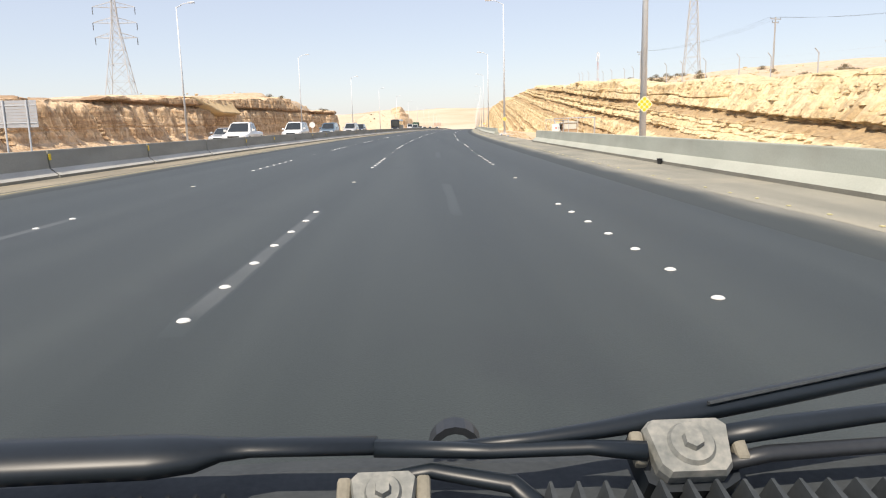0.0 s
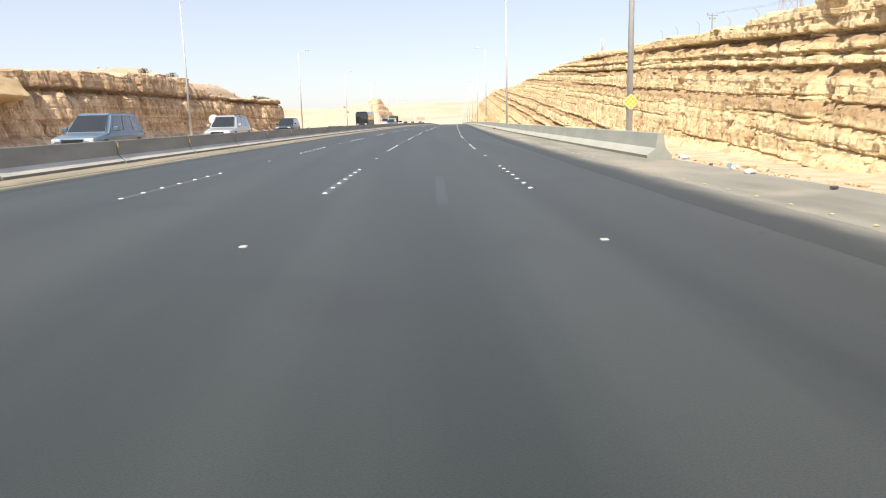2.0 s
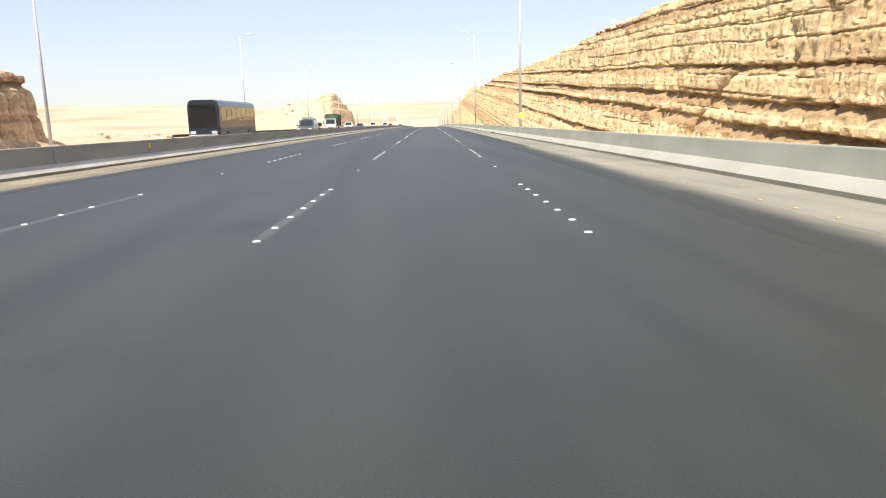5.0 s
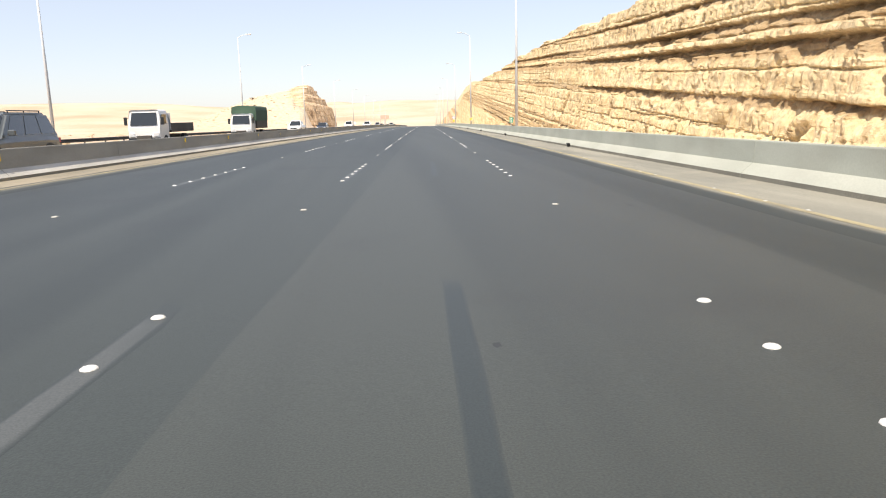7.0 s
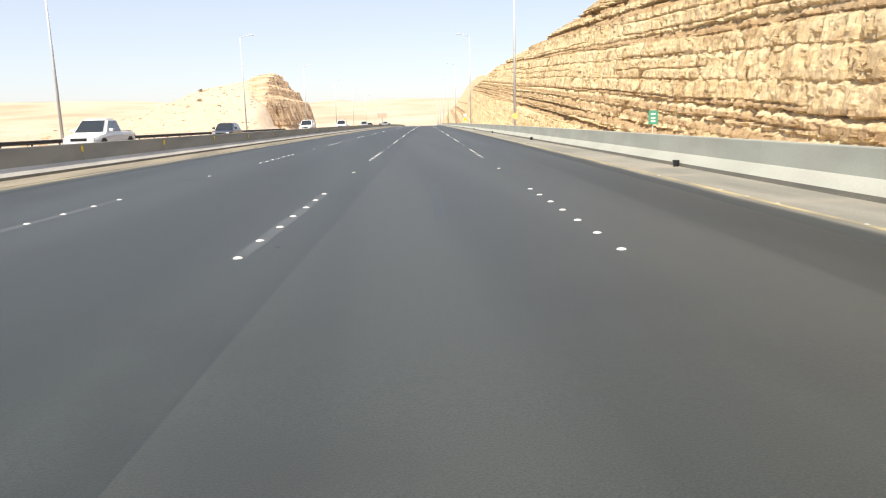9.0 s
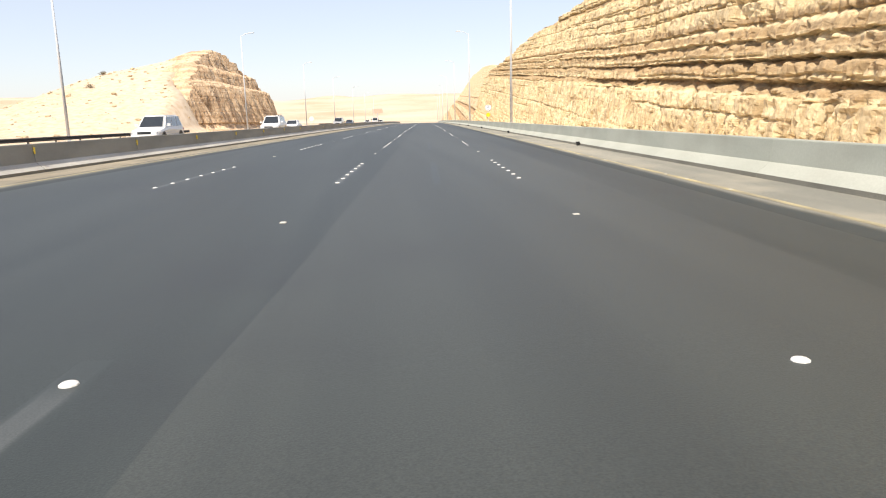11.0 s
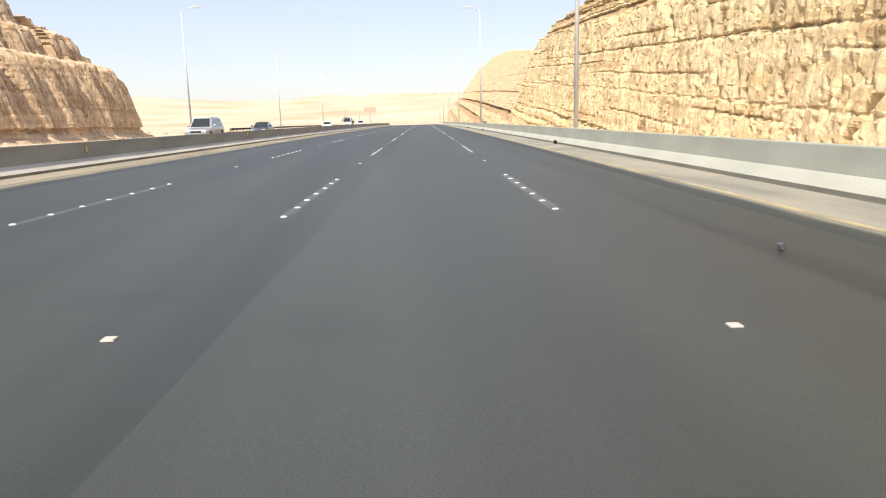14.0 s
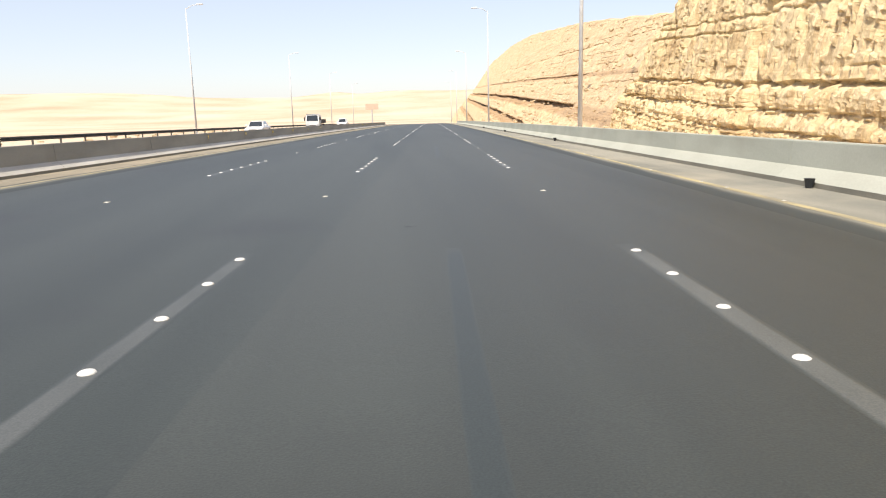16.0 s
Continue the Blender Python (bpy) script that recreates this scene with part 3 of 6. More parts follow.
# ---- rock cuts ----
def cliff(name, s0, s1, table, foot, batter, dip, beds, mat, side, ds=0.15, dz=0.085, flute=0.0, seed=0, lip=8.5, low=-0.4, rugged=1.0, bedding=1.0, massive=(), ledges=(), cracks=(), sunk=None):
    """A cut rock face: beds that step in and out, joints, blocks and ledges. side +1 looks to the road from its right.
    beds: (bed level, thickness, set-back above it, undercut)."""
    s = np.arange(s0, s1 + ds / 2, ds)
    top = level(table, s) + 0.9 * (fbm(s * 0.16, 0 * s, seed + 3) - 0.47) + 0.35 * (vnoise(s * 0.9, 0 * s, seed + 4) - 0.5)
    rows = int(max(b for a, b in table) / dz) + 2
    w = np.linspace(0, 1, rows)
    S, Wt = np.meshgrid(s, w, indexing="ij")
    Z = low + (top[:, None] - low) * Wt
    q = Z - dip * S + 0.5 * (fbm(S * 0.05, Z * 0.1, seed + 8) - 0.47)
    if isinstance(foot, (list, tuple)):
        foot = level(foot, S)
    if isinstance(batter, (list, tuple)):
        batter = level(batter, S)
    off = foot + batter * np.maximum(Z, 0)
    # single beds of uneven hardness, sharp where hard meets soft
    thin = vnoise(np.floor(q * 3.1 + 0.3 * vnoise(S * 0.07, 0 * S, seed + 20)), S * 0.02, seed + 21)
    thick = vnoise(q * 0.62, S * 0.006, seed + 22)
    calm = np.ones_like(q)
    for a, b in massive:
        calm = calm - 0.9 * smooth01((q - a) / 0.5 + 0.5) * (1 - smooth01((q - b) / 0.5 + 0.5))
    off = off + bedding * calm * ((thin - 0.5) * 0.22 + (thick - 0.5) * 0.2)
    ragged = fbm(S * 1.8, 0 * S, seed + 31, 4)
    jag = fbm(S * 1.7, 0 * S, seed + 33, 3) + 0.25 * (vnoise(np.floor(S * 1.3), 0 * S, seed + 34) - 0.5)
    for at, size, back, under in beds:
        d = (q - at + 0.22 * (jag - 0.47)) / size
        soft = 0.25 + 1.3 * vnoise(S * 0.07, 0 * S + at, seed + 30)
        lower = 0.25 + 1.5 * np.clip(ragged * 1.5 - 0.4, 0, 1) * (0.6 + 0.8 * vnoise(S * 0.2, 0 * S + at, seed + 32))
        hole = np.where(d < 0.15, np.exp(-(np.maximum(0.15 - d - 0.15, 0) / lower) ** 3), np.exp(-((d - 0.15) / 0.14) ** 2))
        if ledges:
            soft = soft * (1 - smooth01((Z - level(ledges, S) + 0.8 * np.sin(S * 0.05)) / 1.0))
        off = off + back * smooth01(d * 1.5 + 0.3) + under * soft * hole
    # thin parting lines that run for some metres and stop
    lines = q * 1.15 + 0.25 * vnoise(S * 0.3, q, seed + 35)
    run = smooth01((vnoise(S * 0.06, np.round(lines) * 3.3, seed + 36) - 0.52) / 0.1)
    off = off + rugged * 0.22 * run * np.exp(-((lines - np.round(lines)) / 0.06) ** 2)
    # spalled hollows, taller than wide, with crisp edges, at three sizes
    for wide, high, deep, cut_at, sd in ((0.8, 0.2, 0.08, 0.61, 40), (2.2, 0.6, 0.10, 0.60, 140), (3.3, 1.5, 0.11, 0.59, 240)):
        hollow = fbm(S * wide + 0.35 * vnoise(S * 2, q * 2, seed + sd), q * high, seed + sd + 1, 3) / 0.875
        off = off + rugged * deep * smooth01((hollow - cut_at) / 0.028) * (0.5 + vnoise(S * 0.3, q * 0.3, seed + sd + 2))
    # fine upright grooves
    for wide, high, deep, sd in ((1.5, 0.22, 0.24, 640), (3.0, 0.4, 0.16, 740)):
        groove = np.abs(vnoise(S * wide, q * high, seed + sd) - 0.5) * 2
        off = off + rugged * deep * np.exp(-(groove / 0.12) ** 2) * smooth01((vnoise(S * 0.4, q * 0.7, seed + sd + 1) - 0.4) / 0.2)
    # upright joints that cut a bed or two, and a few tall fissures
    for wide, thin_, deep, sd in ((0.33, 0.06, 0.45, 340), (0.09, 0.035, 0.9, 440)):
        cell = S * wide + 0.9 * vnoise(S * 0.3, q * 0.25, seed + sd) + 0.5 * np.floor(q * 0.4)
        if sd == 440:
            cell = S * wide + 0.5 * vnoise(S * 0.1, Z * 0.2, seed + sd) + 0.012 * Z
        edge = np.abs(cell - np.round(cell))
        off = off + rugged * deep * np.exp(-(edge / thin_) ** 2) * smooth01((vnoise(np.round(cell) * 5.3, q * 0.35, seed + sd + 1) - 0.45) / 0.2)
    off = off + rugged * (0.8 * (fbm(S * 0.06, Z * 0.06, seed + 50, 3) - 0.44) + 0.15 * (fbm(S * 1.3, q * 0.30, seed + 51, 3) - 0.44))
    if flute:
        for freq, size, sd in ((0.55, 1.0, 60), (1.5, 0.45, 160), (3.7, 0.20, 260)):
            lean = S * freq + 0.16 * freq * Z + 3.0 * vnoise(S * 0.17 * freq, Z * 0.09, seed + sd)
            groove = 1 - np.abs(np.sin(lean))
            off = off + flute * size * (groove ** 1.4) * (0.05 + 1.3 * vnoise(np.floor(lean / math.pi) * 3.7, Z * 0.16, seed + sd + 1)) * smooth01(Z / 1.0)
    for at, lean_, wide, deep in cracks:
        off = off + deep * np.exp(-((S - at + lean_ * Z + 0.5 * (fbm(Z * 0.8, 0 * Z + at, seed + 95, 3) - 0.44)) / wide) ** 2)
    off = off + rugged * 0.05 * (vnoise(S * 5.3, Z * 6.1, seed + 90) - 0.5)
    # fallen rubble at the foot
    toe = np.clip(0.45 - Z - (sunk(S) if sunk else 0.0), 0, 0.9) * (0.55 + 0.9 * vnoise(S * 0.5, 0 * S, seed + 70))
    off = off - toe
    X = side * off
    # the lip runs back over the top
    back = np.array([0.5, 1.6, lip])
    LX = side * (off[:, -1:] + back[None, :] + 0.3 * (vnoise(S[:, :3] * 0.8, back[None, :] * 2 + 0 * S[:, :3], seed + 80) - 0.5))
    LZ = top[:, None] + np.array([0.12, 0.16, -0.9])[None, :]
    X, Z, S = (np.concatenate(v, 1) for v in ((X, LX), (Z, LZ), (S, np.repeat(s[:, None], 3, 1))))
    faces = grid_faces(len(s), rows + 3)
    if side < 0:
        faces = [f[::-1] for f in faces]
    ob = mesh_object(name, warp(S, X, Z), faces, mat)
    ob.data.attributes.new("bed", "FLOAT", "POINT").data.foreach_set("value", (Z - dip * S).ravel().astype(np.float32))
    return ob


RIGHT_BEDS = [(-0.85, 0.5, 0.2, 0.8), (-1.65, 0.3, 0.08, 0.5), (-2.3, 0.4, 0.15, 0.75), (-3.75, 0.25, 0.2, 0.32), (-4.6, 0.18, 0.05, 0.15), (-5.2, 0.15, 0.03, 0.10), (-7.5, 0.4, 0.2, 0.5), (-9.2, 0.6, 0.25, 0.75), (-10.35, 0.65, 0.25, 0.85), (-12.75, 0.5, 0.2, 0.55), (-14.2, 0.2, 0.05, 0.2), (-15.6, 0.2, 0.05, 0.2),
              (-16.9, 0.25, 0.12, 0.35), (-17.7, 0.28, 0.12, 0.4), (-18.6, 0.3, 0.2, 0.55), (-19.6, 0.5, 0.35, 0.7), (-22.8, 0.2, 0.05, 0.12), (-25.6, 0.15, 0.03, 0.12), (-28.6, 0.28, 0.15, 0.6), (-29.8, 0.25, 0.1, 0.4), (-30.8, 0.2, 0.1, 0.3)]
cut = cliff("rock_cut", -40, 533.5, RIGHT_TOP, 13.4, [(20, 0.95), (75, 0.17)], 0.061, RIGHT_BEDS, ROCK, 1, seed=100, low=-1.4, sunk=hollow_depth, bedding=0.8, massive=((-6.9, -3.9), (-8.7, -8.0), (-12.2, -11.0), (-17.2, -13.4), (-28.5, -20.2)), cracks=((104.5, 0.0, 0.4, 1.1), (415.5, 0.12, 0.22, 1.3), (421.0, -0.02, 0.16, 0.7), (63.5, 0.05, 0.2, 0.9), (70.2, 0.03, 0.14, 0.8), (74.0, -0.04, 0.15, 0.7), (503.0, 0.05, 0.15, 0.6), (509.0, -0.03, 0.18, 0.7)))
tagged(cut, "tall cut face of golden bedded sandstone with dark ledges", "cliff", kind="structure")
LEFT_BEDS = [(1.3, 0.35, 0.0, 0.25), (4.1, 0.8, 0.1, 0.8)]
left_cut = cliff("rock_cut", -40, 215, LEFT_TOP + [(214, 4.6), (215.2, 0.0)], 35.3, 0.13, 0.006, LEFT_BEDS, ROCK_BROWN, -1, seed=200, lip=5.5, rugged=0.45, flute=1.9, bedding=0.06)
tagged(left_cut, "low cut face of brown weathered sandstone in shade", "cliff", kind="structure")
cs_, cu_ = np.meshgrid(np.linspace(98, 124, 79), np.linspace(0, 1, 25), indexing="ij")
chute_half = np.clip(1 - np.abs((cs_ - 111 - 2.5 * (1 - cu_)) / (5.0 + 8.0 * cu_)), 0, 1)
chute_z = 3.3 + 3.0 * cu_ + 0.2 * (fbm(cs_ * 0.6, cu_ * 3, 71) - 0.47)
chute_x = -37.0 + 2.3 * smooth01(cu_ / 0.25) - 2.6 * np.maximum(cu_ - 0.25, 0) / 0.75 - 3.0 * (1 - smooth01(chute_half / 0.4)) + 0.35 * (fbm(cs_ * 0.5, cu_ * 4, 72) - 0.47)
chute = mesh_object("sand_slope", warp(cs_, chute_x, chute_z), grid_faces(79, 25), SAND, True)
tagged(chute, "chute of golden sand spilled over the brown cut", "sand slope", kind="structure")
HILL_TOP = [(450, 0.0), (454, 4.5), (459, 9.0), (464, 12.0), (471, 14.3), (476, 15.8), (487, 15.8), (492, 14.9), (497, 13.8), (500, 12.9), (503, 11.9), (505.5, 10.2), (509.5, 9.0), (513, 6.2), (515.5, 2.8), (517.5, 0.3)]
HILL_BEDS = [(8.8, 0.7, 1.6, 0.3), (12.0, 0.7, 1.3, 0.4), (1.2, 0.3, -0.3, 0.2)]
hill_cut = cliff("rock_cut", 450, 517.5, HILL_TOP, [(450, 44.0), (455, 40.2), (462, 37.2), (470, 36.2), (505, 36.2), (521, 38.0)], 0.24, 0.0, HILL_BEDS, ROCK_HILL, -1, flute=2.1, seed=300, lip=5.0, rugged=0.4, bedding=0.1)
tagged(hill_cut, "fluted brown sandstone bluff in three tiers on a lone hill", "cliff", kind="structure")
SPUR_TOP = [(528, 7.0), (547, 10.2), (620, 19.2), (690, 26.2), (766, 33.2), (900, 42.3), (1045, 46.3), (1060, 43.0)]
SPUR_BEDS = [(-18.0, 0.35, 0.3, 0.7), (-22.7, 1.2, 1.0, 3.4), (-26.7, 1.2, 1.0, 3.2), (-32.4, 1.2, 0.8, 3.0), (-37.5, 0.5, 0.4, 1.6), (-13.0, 0.3, 0.3, 0.6)]
spur = cliff("rock_slope", 528, 1060, SPUR_TOP, 14.8, [(560, 0.8), (640, 0.74), (800, 0.66)], 0.043, SPUR_BEDS, ROCK_SLOPE, 1, ds=0.6, dz=0.26, seed=400, rugged=0.8, bedding=0.0, ledges=((574, -4.0), (590, 12.0), (700, 24.0), (1060, 40.0)))
tagged(spur, "sandy slope with a few dark dipping rock ledges", "slope", kind="structure")

# ---- lamp posts ----
def lamp_post(arm):
    top = new("street_lamp")
    bm = bmesh.new()
    tube(bm, (0, 0, 0.03), (0, 0, 15.4), 0.135, 0.06, 12)
    part("pole", bm, GALVANISED, top, smooth=True)
    bm = bmesh.new()
    box(bm, -0.28, 0.28, -0.28, 0.28, -0.14, 0.04, 0.02)
    part("base_plate", bm, GALVANISED, top)
    bm = bmesh.new()
    tube(bm, (0, 0, 15.3), (arm * 0.9, 0, 15.75), 0.045, 0.04, 8)
    tube(bm, (arm * 0.88, 0, 15.74), (arm * 1.5, 0, 15.8), 0.04, 0.035, 8)
    part("arm", bm, GALVANISED, top)
    bm = bmesh.new()
    box(bm, min(arm * 1.4, arm * 2.2), max(arm * 1.4, arm * 2.2), -0.16, 0.16, 15.76, 15.92, 0.05)
    part("lamp_head", bm, GALVANISED, top)
    return tagged(top, "tall tapered galvanised lamp post with one short arm", "street lamp", "lamp posts along the road")


right_lamp = lamp_post(-1)
LAMP_SHIFT = {0: 0.7, 1: 1.15, 2: 1.1, 3: 1.1, 6: 0.9}
right_lamp.matrix_basis = rel(21.8 + LAMP_SHIFT[0], 8.0, 0.0)
for k in range(1, 13):
    copy_thing(right_lamp, rel(21.8 + 61.8 * k + LAMP_SHIFT.get(k, 0.0), 8.0, 0.0))
left_lamp = lamp_post(1)
left_lamp.matrix_basis = rel(18.8, -30.0, 0.0)
for k in range(1, 13):
    copy_thing(left_lamp, rel(18.8 + 61.55 * k + {2: -1.0, 9: -3.0}.get(k, 0.0), -30.0, 0.0))

# studs were set by hand: how far each group, and each reflector after it, lies from the even spacing
PERIOD, LINES = 17.064, (-1.858, 1.829, -5.5)
SHIFT = {(False, 0): -0.08, (False, 2): 0.32, (False, 3): 0.06, (False, 5): 0.17, (False, 6): 0.17, (False, 7): -0.32, (False, 13): -0.16, (False, 14): 0.2, (False, 15): -0.21, (False, 16): 0.12, (False, 20): -0.07,
         (False, 21): 0.14, (False, 23): 0.45, (False, 24): 0.15, (False, 26): -0.33, (False, 28): 0.1, (True, 0): 0.08, (True, 1): 0.1, (True, 2): 0.19, (True, 3): -0.15, (True, 5): 0.17, (True, 6): 0.35, (True, 7): 0.18,
         (True, 14): 0.2, (True, 15): 0.17, (True, 20): -0.12, (True, 21): 0.14, (True, 22): 0.41, (True, 23): 0.24, (True, 24): 0.34}
LONE_SHIFT = {(False, 3): 0.17, (False, 5): 0.2, (False, 6): 0.39, (False, 11): 0.23, (False, 12): 0.33, (False, 13): 0.13, (False, 24): 0.13, (False, 25): 0.16, (False, 26): 0.24, (False, 27): 0.18, (True, 2): -0.16, (True, 12): 0.16,
              (True, 13): -0.13, (True, 20): -0.34, (True, 21): -0.3, (True, 26): 0.29}
ASIDE = {(False, 2): -0.086, (False, 3): -0.06, (False, 6): 0.06, (False, 7): 0.055, (False, 23): -0.065, (True, 2): 0.09, (True, 5): -0.085, (True, 6): -0.085, (True, 24): 0.055}
LOST = {(True, g, 6) for g in (2, 5, 14, 15, 21, 22)}


# ---- markings: worn dashes under the studs, old centre dashes, sealed joints ----
def dash(name, x, s0, length, width, z, mat, label, seed):
    half = width / 2
    ob = soft_ribbon(name, s0, s0 + length, [(x - half * 1.5, 0.0), (x - half * 0.8, 1.0), (x + half * 0.8, 1.0), (x + half * 1.5, 0.0)], z, mat, 0.6, 0.03, seed, 0.7)
    return tagged(ob, label, "road marking", kind="structure")


for g in range(-2, 42):
    for x in LINES:
        if x > 0 and g < 24:
            continue
        dash("lane_dash", x + (ASIDE.get((x > 0, g), 0.0) if x > -5 else 0.0), g * PERIOD + SHIFT.get((x > 0, g), 0.0) - 0.4, 6.8, 0.15, 0.006 if x > 0 else 0.003, PAINT_FRINGE_PALE if x > 0 else PAINT_FRINGE, "worn grey-white painted dash between studs", g + 60)
for s0 in (-12.0, 5.0, 22.5, 51.0, 66.0, 105.0, 122.0, 140.0):
    dash("old_dash", 0.22, s0, 5.5, 0.13, 0.003, GHOST_FRINGE, "ghost of an old painted dash", int(s0) + 90)
for s0, length in ((204.0, 8.0), (222.0, 6.5), (237.0, 7.5), (259.0, 6.0), (275.0, 6.0), (340.0, 7.5), (355.0, 8.0), (391.0, 6.0), (408.0, 6.0), (428.0, 5.0), (463.0, 6.0), (478.0, 6.5), (500.0, 10.0)):
    dash("sealed_joint", 0.15, s0, length, 0.14, 0.0045, JOINT_FRINGE, "dark sealed joint in the lane", int(s0))
dash("crack", -0.50, 403.6, 4.6, 0.045, 0.0045, JOINT_FRINGE, "thin dark crack along the lane", 31)
for s0, length, x, width in ((389.6, 1.3, 1.72, 0.08), (389.5, 1.5, 1.05, 0.08), (451.7, 2.0, 1.88, 0.09), (193.6, 1.5, 0.73, 0.07), (450.2, 0.7, 0.0, 0.10)):
    dash("tyre_mark", x, s0, length, width, 0.0045, TYRE_FRINGE, "dark tyre smear on the asphalt", int(s0) + 7)

spots_v, spots_f = [], []
dice = random.Random(19)
for _ in range(90):
    s, x, r = dice.uniform(8, 600), dice.choice((-3.7, -2.6, -0.9, 0.1, 1.0, 2.6, 3.4)) + dice.gauss(0, 0.35), dice.uniform(0.015, 0.045)
    base, n = len(spots_v), 14
    spots_v += [W(s + 1.8 * r * math.sin(6.283 * k / n) * dice.uniform(0.5, 1.2), x + r * math.cos(6.283 * k / n) * dice.uniform(0.5, 1.2), 0.0037 if s > 176 and x > -1.2 else 0.0008) for k in range(n)]
    spots_f.append([base + k for k in range(n)])
tagged(mesh_object("oil_spots", spots_v, spots_f, TAR), "dark oil spots dripped along the lanes", "stains", kind="stuff")

# ---- more materials ----
WHITE_PAINT = material("white_car_paint", [(0.70, 0.70, 0.69), (0.80, 0.80, 0.79)], 0.35, scale=1.2, coat=0.6)
SILVER_PAINT = material("silver_car_paint", [(0.42, 0.43, 0.44), (0.52, 0.53, 0.54)], 0.35, 0.5, scale=1.2, coat=0.6)
GREY_PAINT = material("grey_car_paint", [(0.09, 0.105, 0.11), (0.13, 0.145, 0.15)], 0.35, 0.3, scale=1.2, coat=0.6)
BLUE_PAINT = material("blue_grey_car_paint", [(0.10, 0.16, 0.22), (0.14, 0.21, 0.28)], 0.35, 0.2, scale=1.2, coat=0.6)
DARK_PAINT = material("dark_blue_car_paint", [(0.020, 0.028, 0.045), (0.035, 0.045, 0.065)], 0.3, 0.2, scale=1.2, coat=0.6)
GLASS = material("tinted_glass", [(0.012, 0.016, 0.018), (0.022, 0.028, 0.030)], 0.06, scale=3.0, coat=1.0)
RUBBER = material("rubber", [(0.014, 0.014, 0.015), (0.03, 0.03, 0.03)], 0.85, scale=6.0)
BLACK_PLASTIC = material("black_plastic", [(0.012, 0.014, 0.017), (0.026, 0.029, 0.033)], 0.42, scale=9.0, fine=14.0, bump=0.15, depth=0.002)
CHROME = material("chrome", [(0.60, 0.60, 0.60), (0.72, 0.72, 0.72)], 0.2, 0.9, scale=3.0)
LAMP_GLASS = material("lamp_glass", [(0.55, 0.56, 0.57), (0.75, 0.76, 0.77)], 0.12, scale=8.0, coat=1.0)
TARPAULIN = material("green_tarpaulin", [(0.035, 0.075, 0.05), (0.06, 0.11, 0.075)], 0.8, scale=1.5, fine=10, bump=0.4, depth=0.03)
RUST = material("rusty_steel", [(0.30, 0.17, 0.085), (0.42, 0.30, 0.20), (0.50, 0.43, 0.33)], 0.8, scale=2.2, bump=0.2)
CREAM = material("cream_enamel", [(0.52, 0.52, 0.46), (0.66, 0.66, 0.60)], 0.6, scale=2.5)
SIGN_YELLOW = material("yellow_sign", [(0.75, 0.52, 0.02), (0.85, 0.62, 0.03)], 0.5, scale=3.0)
SIGN_PALE = material("pale_yellow_dot", [(0.80, 0.74, 0.45), (0.86, 0.80, 0.55)], 0.5, scale=3.0)
SIGN_WHITE = material("white_sign", [(0.72, 0.73, 0.74), (0.80, 0.81, 0.82)], 0.5, scale=3.0)
SIGN_BLUE = material("blue_sign", [(0.05, 0.12, 0.30), (0.08, 0.17, 0.38)], 0.5, scale=3.0)
SIGN_GREEN = material("green_sign", [(0.05, 0.30, 0.20), (0.08, 0.38, 0.26)], 0.5, scale=3.0)
RED = material("red_label", [(0.55, 0.05, 0.04), (0.65, 0.08, 0.06)], 0.6, scale=3.0)
# tone raised: the haze over the distant pylons put into the colour
STEEL = material("weathered_steel", [(0.40, 0.41, 0.43), (0.52, 0.53, 0.55)], 0.6, 0.2, scale=1.5)
POLE_GREY = material("grey_pole", [(0.30, 0.29, 0.28), (0.42, 0.41, 0.40)], 0.8, scale=3.0)
DARK_STEEL = material("dark_steel", [(0.06, 0.055, 0.05), (0.11, 0.10, 0.09)], 0.7, 0.3, scale=1.5)
TIMBER = material("grey_timber", [(0.12, 0.095, 0.07), (0.20, 0.16, 0.12)], 0.9, scale=3.0, bump=0.3)
SHRUB = material("dry_shrub", [(0.13, 0.105, 0.055), (0.20, 0.165, 0.09)], 0.95, scale=4.0)
STONE = material("loose_stone", [(0.46, 0.35, 0.22), (0.60, 0.475, 0.31)], 0.95, scale=2.0, bump=0.5, depth=0.05)


# ---- vehicles ----
def loft(bm, stations):
    """A closed shell through sections: each a list of (x, y, z) of equal length."""
    rings = [[bm.verts.new(p) for p in st] for st in stations]
    n = len(rings[0])
    for a, b in zip(rings, rings[1:]):
        for k in range(n):
            bm.faces.new((a[k], a[(k + 1) % n], b[(k + 1) % n], b[k]))
    bm.faces.new(rings[0][::-1])
    bm.faces.new(rings[-1])
    bmesh.ops.recalc_face_normals(bm, faces=bm.faces[:])


def shell(bm, table):
    """Body shell from rows of y, half width, bottom, top: rounded at sill, shoulder and deck."""
    rows = []
    for y, w, z0, z1 in table:
        h = z1 - z0
        half = [(w * 0.86, z0), (w * 0.97, z0 + h * 0.12), (w, z0 + h * 0.45), (w * 0.985, z0 + h * 0.78), (w * 0.93, z0 + h * 0.95), (w * 0.80, z1), (w * 0.35, z1 + h * 0.02)]
        rows.append([(x, y, z) for x, z in half] + [(-x, y, z) for x, z in half[::-1]])
    loft(bm, rows)


